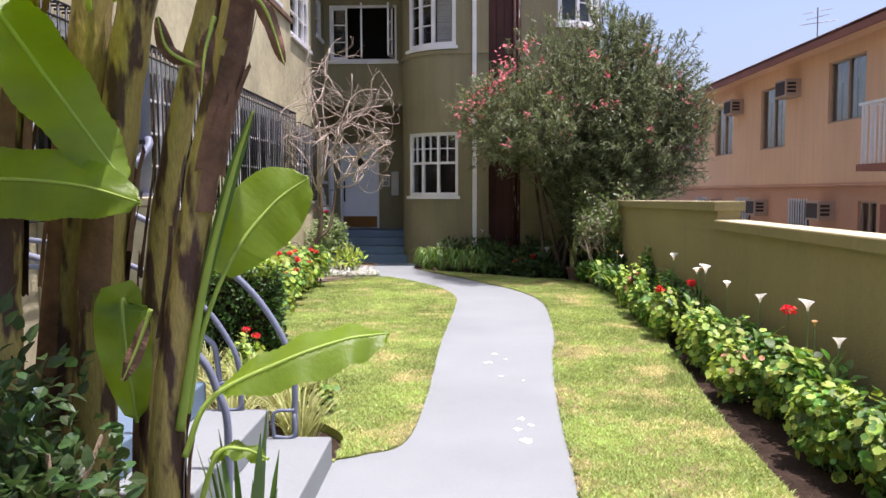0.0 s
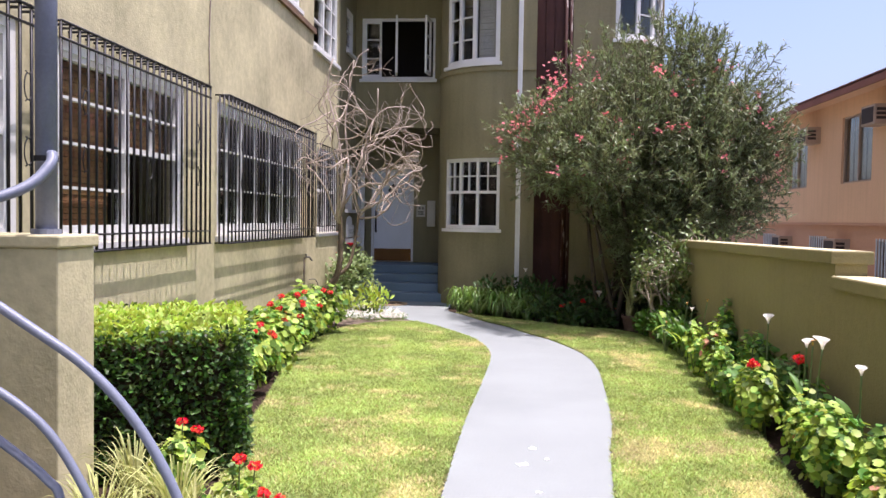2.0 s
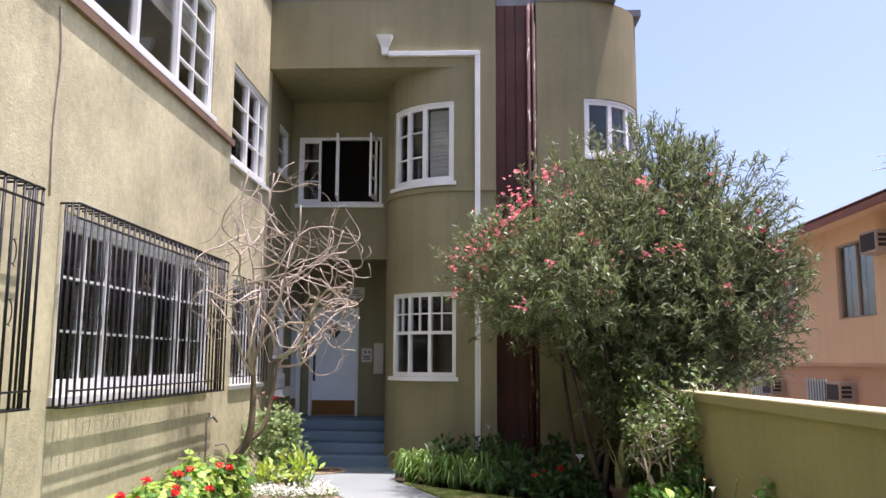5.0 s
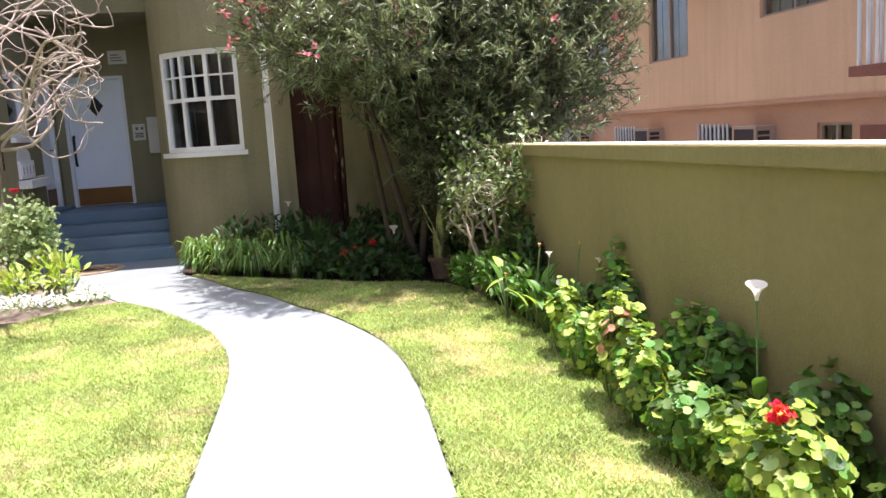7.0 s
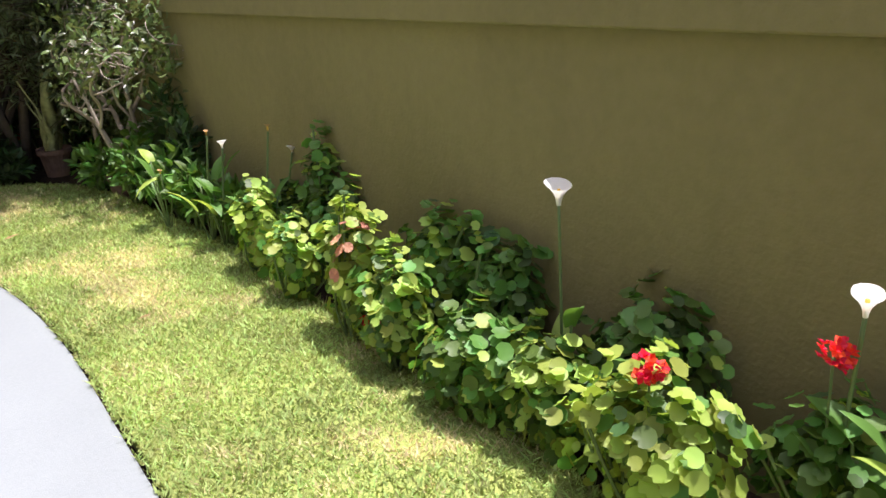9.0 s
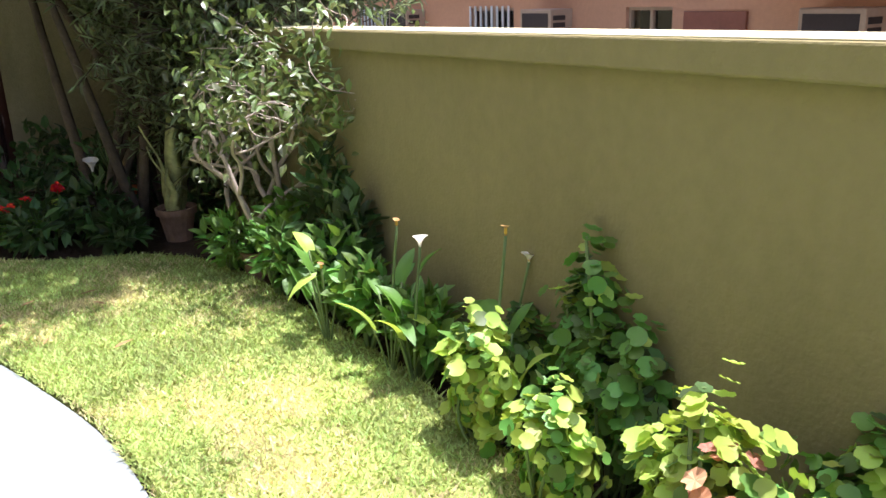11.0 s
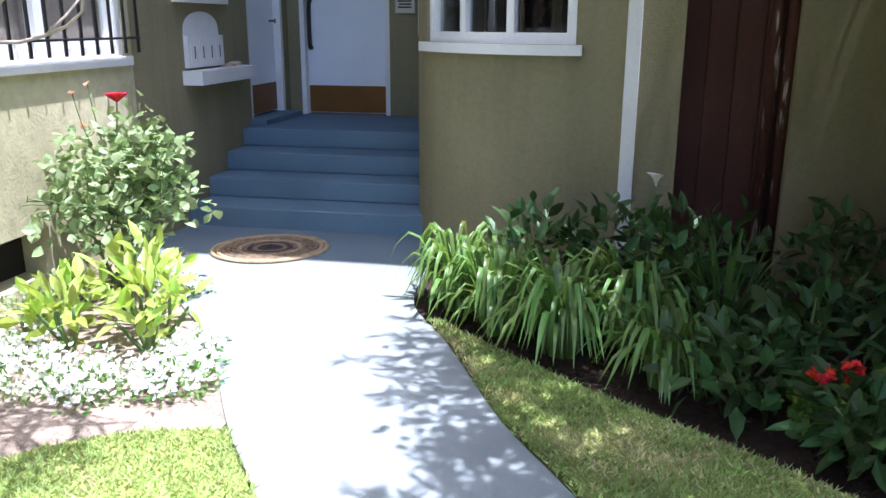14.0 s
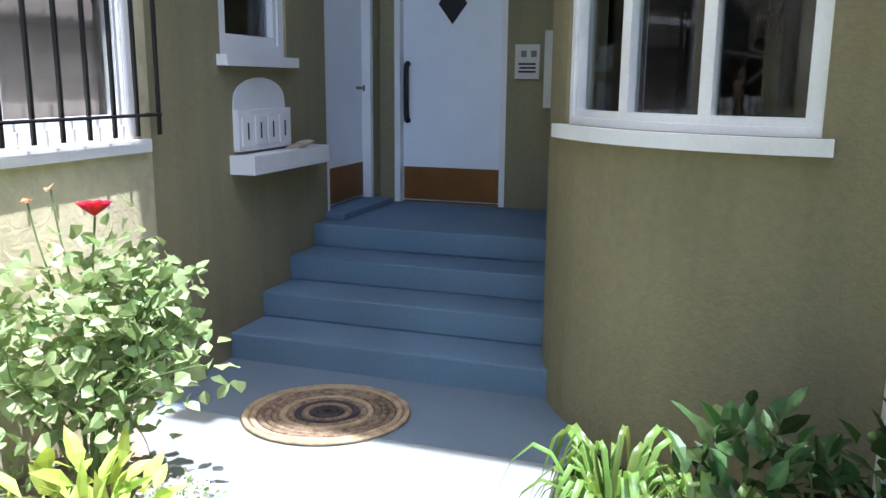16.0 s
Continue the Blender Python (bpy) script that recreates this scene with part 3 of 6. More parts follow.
# ---- windows ----
def window(name, label, M, a0, a1, v0, v1, lights, glazing, seg=1, sill=0.06, reveal=0.07, frame_w=0.05, fat=0.05, scale=1.0, open_lights=()):
    """A painted timber window in its opening. lights: shares of the width; glazing: bars across and down for each light.
    scale: metres along for each unit of the map."""
    w = thing(name, label, "window", kind="structure")
    k = 1.0 / scale
    fw, d1, d0 = frame_w * k, -reveal + 0.05, -reveal - 0.04
    bm = bmesh.new()
    slab(bm, M, a0, a1, v1 - frame_w, v1, d0, d1, seg)
    slab(bm, M, a0, a1, v0, v0 + frame_w, d0, d1, seg)
    slab(bm, M, a0, a0 + fw, v0 + frame_w, v1 - frame_w, d0, d1)
    slab(bm, M, a1 - fw, a1, v0 + frame_w, v1 - frame_w, d0, d1)
    part("window_frame", bm, WHITE, w)
    if sill:
        bm = bmesh.new()
        slab(bm, M, a0 - 0.04 * k, a1 + 0.04 * k, v0 - 0.065, v0 - 0.002, d0, sill, seg)
        part("window_sill", bm, WHITE, w)
    total = sum(lights)
    at = a0 + fw
    inner = (a1 - a0) - 2 * fw
    for i, share in enumerate(lights):
        b0, b1 = at, at + inner * share / total
        at = b1
        rows, cols, meeting = glazing[i]
        if i in open_lights:
            continue
        bm = bmesh.new()
        s = fat * k * 0.8
        z0, z1 = v0 + frame_w, v1 - frame_w
        ss = max(1, seg // len(lights))
        slab(bm, M, b0, b0 + s, z0, z1, d0 + 0.01, d1 - 0.012)
        slab(bm, M, b1 - s, b1, z0, z1, d0 + 0.01, d1 - 0.012)
        slab(bm, M, b0 + s, b1 - s, z0, z0 + fat, d0 + 0.01, d1 - 0.014, ss)
        slab(bm, M, b0 + s, b1 - s, z1 - fat, z1, d0 + 0.01, d1 - 0.014, ss)
        if meeting:
            zm = z0 + (z1 - z0) * meeting
            slab(bm, M, b0 + s, b1 - s, zm - 0.025, zm + 0.025, d0 + 0.01, d1 - 0.016, ss)
        part("sash", bm, WHITE, w)
        lo = z0 + (z1 - z0) * meeting if meeting else z0
        bars = bmesh.new()
        made = False
        for r in range(1, rows):
            z = lo + (z1 - lo) * r / rows
            slab(bars, M, b0 + s, b1 - s, z - 0.011, z + 0.011, d0 + 0.015, d1 - 0.022, ss)
            made = True
        for c in range(1, cols):
            b = b0 + s + (b1 - b0 - 2 * s) * c / cols
            slab(bars, M, b - 0.011 * k, b + 0.011 * k, lo, z1 - fat, d0 + 0.016, d1 - 0.024)
            made = True
        if made:
            part("glazing_bars", bars, WHITE, w)
        else:
            bars.free()
        bm = bmesh.new()
        slab(bm, M, b0 + s * 0.5, b1 - s * 0.5, z0 + 0.01, z1 - 0.01, d0 + 0.028, d0 + 0.034, ss)
        pane = part("pane", bm, GLASS, w)
        pane.visible_shadow = False
    return w


def blind(label, M, a0, a1, v0, v1, depth, mat, pitch=0.05, seg=1, cover=0.9):
    """A window blind of overlapping slats."""
    b = thing("window_blind", label, "blind")
    n = int((v1 - v0) / pitch)
    for i in range(n):
        bm = bmesh.new()
        z = v0 + i * pitch
        slab(bm, M, a0, a1, z, z + pitch * cover, -depth - 0.012 - 0.006 * (i % 2), -depth - 0.006 * (i % 2), seg)
        part("slat", bm, mat, b)
    return b


WN = "white-painted timber window with glazing bars behind iron bars"
window("window_1", WN, left_map, 5.2, 7.25, 1.42, 2.95, (1, 1), ((4, 2, 0), (2, 2, 0.5)), sill=0.03, frame_w=0.075)
window("window_2", WN, left_map, 7.68, 10.08, 1.42, 2.95, (1.0, 1.0), ((4, 1, 0), (2, 2, 0.52)), sill=0.03, frame_w=0.085)
window("window_3", WN, left_map, 10.98, 14.75, 1.42, 2.95, (0.7, 1.5, 0.7), ((3, 2, 0), (3, 3, 0), (3, 2, 0)), sill=0.03, frame_w=0.085)
window("window_4", WN, left_map, 15.75, 17.42, 1.38, 2.86, (1, 1), ((1, 1, 0.5), (1, 1, 0.5)), sill=0.035, frame_w=0.07)
window("window_5", "wide white upstairs casement window on the sunlit wall", left_map, 9.0, 14.55, 4.85, 6.35, (1.3, 1.3, 0.9, 0.9), ((1, 1, 0), (1, 1, 0), (1, 1, 0), (4, 2, 0)), sill=0.05)
window("window_6", "white upstairs casement window near the house corner", left_map, 15.42, 17.3, 4.5, 5.93, (1.3, 1, 0.6), ((3, 1, 0), (3, 1, 0), (3, 1, 0)), sill=0.06, frame_w=0.06)
window("window_7", "small white upstairs window in the shaded recess", left_map, 18.1, 18.84, 5.0, 5.85, (1,), ((2, 1, 0),), sill=0.05)
window("window_8", "small white window beside the entrance porch", left_map, 18.15, 18.92, 1.82, 2.75, (1,), ((1, 1, 0),), sill=0.07, frame_w=0.07)
mk = CR * math.pi / 180
window("window_9", "curved white window with small upper panes on the round corner", bay_map, *BAY_LO, (1, 1, 1), ((2, 2, 0.52),) * 3, seg=18, sill=0.055, scale=mk, frame_w=0.035, fat=0.034)
window("window_10", "curved white upstairs window on the round corner", bay_map, *BAY_HI, (1.25, 0.9, 0.9), ((1, 1, 0), (3, 1, 0), (3, 1, 0)), seg=18, sill=0.06, scale=mk, frame_w=0.045)
w11 = window("window_11", "white casement over the porch with two sashes swung open", upper_map, -3.27, -1.72, 4.58, 5.85, (0.75, 0.5, 1.6, 0.2), ((3, 1, 0), (1, 1, 0), (1, 1, 0), (1, 1, 0)),
             sill=0.06, open_lights=(1, 2, 3))
for hinge, swing in ((-2.53, 1), (-1.82, -1)):
    leaf_map = flat((hinge, 19.1 - 0.02, 0), (swing * 0.12, -0.99, 0), (0.99, swing * 0.12, 0))
    bm = bmesh.new()
    for a, b, lo, hi in ((0, 0.05, 4.64, 5.8), (0.4, 0.45, 4.64, 5.8), (0.05, 0.4, 4.64, 4.7), (0.05, 0.4, 5.74, 5.8), (0.05, 0.4, 5.0, 5.02), (0.05, 0.4, 5.4, 5.42)):
        slab(bm, leaf_map, a, b, lo, hi, -0.02, 0.02)
    part("open_sash", bm, WHITE, w11, "sash swung open outward")
tk = TR * math.pi / 180
window("window_12", "curved white tower window below the roof", tower_map, 2.0, 70.0, 5.05, 6.02, (0.8, 0.8, 0.7), ((1, 1, 0), (2, 1, 0), (2, 1, 0)), seg=15, sill=0.05, scale=tk, frame_w=0.05)
blind("brown woven blind half lowered behind the barred window", left_map, 7.76, 8.85, 1.5, 2.88, 0.2, BLIND)
blind("brown woven blind behind the barred window", left_map, 5.3, 7.2, 2.1, 2.88, 0.2, BLIND)
blind("brown woven blind drawn low over the sash", left_map, 8.95, 10.0, 2.25, 2.88, 0.2, BLIND)
blind("pale horizontal blind in the window by the rose", left_map, 15.82, 17.36, 1.45, 2.8, 0.15, BLIND_GREY, 0.115, 1, 0.995)
blind("pale blind lowered in the round corner's upper window", bay_map, 8.0, 27.0, 4.65, 5.9, 0.16, BLIND_PALE, 0.06, 6)
blind("pale sheer blind behind the wide upstairs window", left_map, 9.1, 14.4, 5.7, 6.3, 0.2, BLIND_PALE, 0.07)

bm = bmesh.new()
slab(bm, left_map, 5.0, 15.42, 4.69, 4.77, -0.01, 0.05)
structure(part("trim_1", bm, LEDGE), "brown painted ledge under the wide upstairs window", "trim")
bm = bmesh.new()
slab(bm, bay_map, 0.0, 90.0, 4.44, 4.52, -0.02, 0.03, 30)
slab(bm, front_map, CX, 0.34, 4.44, 4.52, -0.02, 0.03)
structure(part("trim_2", bm, STUCCO), "olive ledge round the corner below the upper window", "trim")


# ---- porch steps and doors ----
RISE = 0.165
steps = thing("porch_steps", "blue-grey painted concrete steps up to the entrance door", "steps", kind="structure")
for k, y in enumerate((18.12, 18.5, 18.87, 19.24)):
    bm = bmesh.new()
    slab(bm, WORLD, XW + 0.002, -1.36, -0.05 if k == 0 else k * RISE, (k + 1) * RISE, y, 20.498, 1, 0.012)
    part("step", bm, STEP_BLUE, steps)
bm = bmesh.new()
slab(bm, WORLD, XW - 0.2, -3.24, 0.661, 0.71, 19.44, 20.4, 1, 0.008)
structure(part("threshold", bm, STEP_BLUE), "blue-grey painted threshold of the side door", "threshold")


def door(name, label, M, a0, a1, v0, v1, diamond, handle):
    d = thing(name, label, "door", kind="structure")
    bm = bmesh.new()
    for a, b, lo, hi in ((a0, a0 + 0.05, v0, v1), (a1 - 0.05, a1, v0, v1), (a0 + 0.05, a1 - 0.05, v1 - 0.05, v1)):
        slab(bm, M, a, b, lo, hi, -0.16, -0.005)
    part("door_frame", bm, WHITE, d)
    leaf = bmesh.new()
    slab(leaf, M, a0 + 0.052, a1 - 0.052, v0 + 0.01, v1 - 0.052, -0.13, -0.08, 1, 0.004)
    part("door_leaf", leaf, DOOR_WHITE, d)
    bm = bmesh.new()
    slab(bm, M, a0 + 0.06, a1 - 0.06, v0 + 0.02, v0 + 0.3, -0.08, -0.074, 1, 0.002)
    part("kick_plate", bm, BRASS, d, "brass kick plate")
    mid = (a0 + a1) / 2
    if diamond:
        bm = bmesh.new()
        ring = [(0, 0.165), (0.125, 0), (0, -0.165), (-0.125, 0)]
        outer = [bm.verts.new(M(mid + p, 2.3 + q, -0.076)) for p, q in ring]
        inner = [bm.verts.new(M(mid + p * 0.86, 2.3 + q * 0.86, -0.07)) for p, q in ring]
        for i in range(4):
            j = (i + 1) % 4
            bm.faces.new((outer[i], outer[j], inner[j], inner[i]))
        bm.faces.new(inner)
        part("diamond_pane", bm, IRON, d, "small dark diamond-shaped glass pane")
    if handle:
        a = a0 + 0.1
        v, f = tube(bend([M(a, 1.35, -0.075), M(a, 1.37, -0.03), M(a, 1.58, -0.02), M(a, 1.8, -0.03), M(a, 1.82, -0.075)], 4), 0.022)
        mesh_object("door_handle", v, f, IRON, d, "long black pull handle", True)
    else:
        v, f = tube([M(a1 - 0.16, 1.62, -0.08), M(a1 - 0.16, 1.62, -0.03), M(a1 - 0.16, 1.62, -0.015)], [0.012, 0.012, 0.028])
        mesh_object("door_knob", v, f, GREY_METAL, d, "round dark metal knob", True)
    return d


door("door_1", "white entrance door with a diamond pane and brass kick plate", back_map, -3.27, -2.3, 0.66, 2.77, True, True)
door("door_2", "white side door with a brass kick plate in the porch", left_map, 19.48, 20.36, 0.712, 2.75, False, False)

# ---- garden wall ----
def settle(bm):
    """Let the far stretch of the wall's top fall gently away."""
    for v in bm.verts:
        if v.co.z > 0.5 and v.co.y > 8.3:
            v.co.z -= 0.0085 * (v.co.y - 8.25)
    return bm


bm = bmesh.new()
slab(bm, WORLD, 2.33, 2.56, -0.3, 1.36, 8.25, 17.5)
slab(bm, WORLD, 2.33, 2.56, -0.3, 1.18, -4.0, 8.25)
gw = structure(part("wall_garden", settle(bm), WALL_GREEN), "olive stucco garden wall with a stepped coping", "garden wall")
bm = bmesh.new()
slab(bm, WORLD, 2.29, 2.6, 1.36, 1.455, 8.23, 17.5, 1, 0.008)
slab(bm, WORLD, 2.29, 2.6, 1.18, 1.27, -4.0, 8.23, 1, 0.008)
part("coping", settle(bm), WALL_GREEN, gw, "olive coping along the wall")
# a 4 mm strip over the coping, in a paler stucco than its sides
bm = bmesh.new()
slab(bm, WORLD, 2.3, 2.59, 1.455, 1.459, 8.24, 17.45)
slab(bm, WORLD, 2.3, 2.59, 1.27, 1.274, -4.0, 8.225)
part("coping_top", settle(bm), STUCCO_SUNLIT, gw, "thin pale strip along the top of the coping")

# ---- neighbouring house ----
XN = 7.7
nb_map = flat((XN, 0, 0), (0, 1, 0), (-1, 0, 0))
nb = thing("neighbour_house", "two-storey peach stucco apartment house with air conditioners", "house", XN, 18, -0.1)
inv = nb.matrix_world.inverted()
UP_WINDOWS = [(16.45, 18.1, 3.0, 4.3), (20.45, 22.1, 2.64, 4.2), (24.35, 26.05, 2.64, 4.12), (28.25, 29.9, 2.6, 4.05), (32.2, 33.8, 2.6, 4.05)]
LOW_WINDOWS = [(11.4, 12.6, 0.35, 1.35), (16.0, 16.75, 0.35, 1.35), (19.05, 20.2, 0.35, 1.35), (22.9, 24.1, 0.35, 1.35), (26.8, 28.0, 0.35, 1.35)]
BARRED = {19.05, 22.9, 26.8}


def nb_part(name, bm, mat, label="", parent=None):
    ob = part(name, bm, mat, parent or nb, label)
    ob.matrix_parent_inverse = inv
    return ob


bm = bmesh.new()
pierced(bm, nb_map, 4.0, 45.0, 1.72, 4.6, -0.25, 0.0, UP_WINDOWS)
slab(bm, nb_map, 4.0, 45.0, 4.5, 4.6, -6.0, -0.25)
slab(bm, nb_map, 4.0, 4.25, -0.3, 4.5, -6.0, -0.25)
slab(bm, nb_map, 44.75, 45.0, -0.3, 4.5, -6.0, -0.25)
nb_part("upper_wall", bm, PEACH)
bm = bmesh.new()
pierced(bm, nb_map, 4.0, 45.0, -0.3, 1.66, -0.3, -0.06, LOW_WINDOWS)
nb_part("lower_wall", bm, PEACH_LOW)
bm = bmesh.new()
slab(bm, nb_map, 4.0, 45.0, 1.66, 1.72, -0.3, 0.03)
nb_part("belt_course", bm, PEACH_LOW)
bm = bmesh.new()
slab(bm, nb_map, 3.6, 45.4, 4.6, 4.66, -6.4, 0.42)
nb_part("soffit", bm, PEACH)
bm = bmesh.new()
slab(bm, nb_map, 3.6, 45.4, 4.57, 4.75, 0.42, 0.47)
nb_part("fascia", bm, RED_TRIM)
bm = bmesh.new()
for d0, d1, z0, z1 in ((0.47, -3.0, 4.72, 5.35), (-3.0, -6.4, 5.35, 4.72)):
    f = [bm.verts.new(nb_map(a, z, d)) for a, z, d in ((3.6, z0, d0), (45.4, z0, d0), (45.4, z1, d1), (3.6, z1, d1))]
    g = [bm.verts.new(v.co + Vector((0, 0, 0.06))) for v in f]
    bm.faces.new(f), bm.faces.new(g)
    for i in range(4):
        bm.faces.new((f[i], f[(i + 1) % 4], g[(i + 1) % 4], g[i]))
nb_part("roof", bm, RED_TRIM)
# near-black sheets give the neighbour's windows an unlit inside
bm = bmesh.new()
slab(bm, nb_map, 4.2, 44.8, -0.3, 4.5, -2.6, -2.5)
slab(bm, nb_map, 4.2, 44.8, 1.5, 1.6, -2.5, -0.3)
nb_part("rooms", bm, UNLIT_DARK)
for a0, a1, v0, v1 in UP_WINDOWS + LOW_WINDOWS:
    bm = bmesh.new()
    dd = -0.06 if v0 < 1 else 0.0
    for p, q, lo, hi in ((a0, a0 + 0.04, v0, v1), (a1 - 0.04, a1, v0, v1), (a0 + 0.04, a1 - 0.04, v0, v0 + 0.04), (a0 + 0.04, a1 - 0.04, v1 - 0.04, v1), ((a0 + a1) / 2 - 0.02, (a0 + a1) / 2 + 0.02, v0 + 0.04, v1 - 0.04)):
        slab(bm, nb_map, p, q, lo, hi, dd - 0.12, dd - 0.05)
    wf = nb_part("window", bm, AC_GREY, "aluminium sliding window")
    bm = bmesh.new()
    slab(bm, nb_map, a0 + 0.03, a1 - 0.03, v0 + 0.03, v1 - 0.03, dd - 0.1, dd - 0.094)
    pane = nb_part("pane", bm, GLASS, parent=wf)
    pane.matrix_parent_inverse = Matrix.Identity(4)
    pane.visible_shadow = False
    if v0 > 1:
        bm = bmesh.new()
        for k in range(9):
            b0 = a0 + 0.05 + (a1 - a0 - 0.1) * k / 9
            slab(bm, nb_map, b0, b0 + (a1 - a0 - 0.1) / 9 * 0.9, v0 + 0.05, v1 - 0.05, dd - 0.2 - 0.03 * (k % 2), dd - 0.18 - 0.03 * (k % 2))
        nb_part("curtain", bm, CURTAIN, "grey curtain")
    elif a0 in BARRED:
        for k in range(8):
            b = a0 + (a1 - a0) * (k + 0.5) / 8
            bm = bmesh.new()
            slab(bm, nb_map, b - 0.012, b + 0.012, v0 - 0.03, v1 + 0.03, dd + 0.03, dd + 0.055)
            nb_part("window_bar", bm, WHITE, "white security bar")
for a, v in ((19.55, 3.76), (23.45, 3.72), (27.35, 3.68), (31.3, 3.68), (13.45, 0.92), (17.75, 0.92), (21.6, 0.92), (25.5, 0.92)):
    dd = -0.06 if v < 1.5 else 0.0
    ac = tagged(new("air_conditioner"), "boxy beige window air conditioner projecting from the peach wall", "air conditioner", "neighbour's air conditioners")
    ac.location = (XN, a, v)
    bm = bmesh.new()
    slab(bm, flat((0, 0, 0), (0, 1, 0), (-1, 0, 0)), 0, 0.66, 0, 0.42, -0.2 + dd, 0.36 + dd, 1, 0.015)
    part("casing", bm, AC_GREY, ac)
    bm = bmesh.new()
    slab(bm, flat((0, 0, 0), (0, 1, 0), (-1, 0, 0)), 0.05, 0.61, 0.05, 0.37, 0.36 + dd, 0.366 + dd)
    part("grille", bm, AC_DARK, ac, "dark rear grille")
    for k in range(3):
        bm = bmesh.new()
        slab(bm, flat((0, 0, 0), (0, 1, 0), (-1, 0, 0)), -0.006, 0.0, 0.1 + k * 0.09, 0.16 + k * 0.09, 0.12 + dd, 0.32 + dd)
        part("side_vent", bm, AC_DARK, ac)
balcony = thing("balcony", "cantilevered balcony with a white metal railing on the peach house", "balcony", XN - 0.5, 13, 1.92)
binv = balcony.matrix_world.inverted()
bm = bmesh.new()
slab(bm, nb_map, 10.7, 14.75, 1.9, 2.02, 0.0, 0.95)
part("deck", bm, RED_TRIM, balcony).matrix_parent_inverse = binv
for k in range(27):
    bm = bmesh.new()
    slab(bm, nb_map, 10.72 + k * 0.15, 10.745 + k * 0.15, 2.02, 3.05, 0.9, 0.925)
    part("baluster", bm, WHITE, balcony).matrix_parent_inverse = binv
for k in range(6):
    bm = bmesh.new()
    slab(bm, nb_map, 14.7, 14.725, 2.02, 3.05, 0.12 + k * 0.14, 0.145 + k * 0.14)
    part("baluster", bm, WHITE, balcony).matrix_parent_inverse = binv
bm = bmesh.new()
slab(bm, nb_map, 10.7, 14.75, 3.05, 3.09, 0.89, 0.935)
slab(bm, nb_map, 14.69, 14.735, 3.05, 3.09, 0.0, 0.89)
part("top_rail", bm, WHITE, balcony).matrix_parent_inverse = binv
bm = bmesh.new()
slab(bm, nb_map, 14.95, 15.8, -0.1, 1.3, -0.055, -0.02, 1, 0.006)
nb_part("door", bm, RED_TRIM, "dark red-brown painted door")
antenna = thing("antenna", "thin metal television antenna on the red roof", "antenna", 9.2, 22.3, 5.05)
v, f = tube([(0, 0, 0), (0, 0, 1.35)], 0.016)
mesh_object("mast", v, f, GREY_METAL, antenna)
for z, l in ((1.25, 0.35), (1.1, 0.25), (0.95, 0.45)):
    v, f = tube([(-l, 0.1, z - 0.05), (l, -0.1, z + 0.05)], 0.008, 6)
    mesh_object("element", v, f, GREY_METAL, antenna)


# ---- iron window grilles ----
def grille(label, a0, a1, v0, v1, depth, pitch=0.125, scrolls=True):
    g = thing("window_grille", label, "window grille", group="window grilles")
    bar = 0.0115

    def stick(name, p, q, half=bar):
        return rod(name, [p, q], half, IRON, g, 4)
    n = round((a1 - a0) / pitch)
    for i in range(n + 1):
        a = a0 + (a1 - a0) * i / n
        stick("bar", left_map(a, v0 - 0.1 if depth < 0.1 else v0, depth), left_map(a, v1, depth))
        if depth > 0.1:
            stick("roof_bar", left_map(a, v1, depth), left_map(a, v1, 0.0))
    for v in (v0, v0 + 0.13, v1 - 0.12, v1) if depth > 0.1 else (v0, v1):
        stick("rail", left_map(a0 - 0.01, v, depth + 0.006), left_map(a1 + 0.01, v, depth + 0.006), 0.011)
    for a in (a0, a1):
        for v in (v0, v1):
            stick("bracket", left_map(a, v, depth), left_map(a, v, -0.02), 0.011)
        if depth > 0.1:
            for k in range(1, 3):
                stick("side_bar", left_map(a, v0, depth * k / 3), left_map(a, v1, depth * k / 3))
    if depth > 0.1:
        stick("shelf_rail", left_map(a0, v0, depth * 0.5), left_map(a1, v0, depth * 0.5), 0.016)
    if scrolls:
        for a in (a0 + (a1 - a0) * 0.12, a0 + (a1 - a0) * 0.5, a0 + (a1 - a0) * 0.88):
            for v in (v0 + (v1 - v0) * 0.42, v0 + (v1 - v0) * 0.68):
                for s in (-1, 1):
                    pts = []
                    for k in range(15):
                        t = k / 14
                        ang = 1.5 * math.pi * 2 * (t - 0.5)
                        r = 0.018 + 0.05 * abs(t - 0.5) * 0.6
                        pts.append(left_map(a + s * (0.03 + r * math.cos(ang) * 0.9), v + (t - 0.5) * 0.26 + r * math.sin(ang), depth))
                    rod("scroll", pts, 0.005, IRON, g, 5)
    return g


grille("black iron box grille over the window beside the stoop", 5.0, 7.4, 1.36, 3.0, 0.155)
grille("black iron box grille with scrolls and shadow on the stucco", 7.5, 10.36, 1.36, 3.0, 0.155)
grille("long black iron box grille behind the bare tree", 10.92, 15.0, 1.34, 3.0, 0.155)
grille("flat black iron grille over the pale blind", 15.7, 17.48, 1.5, 2.9, 0.07, 0.155, False)

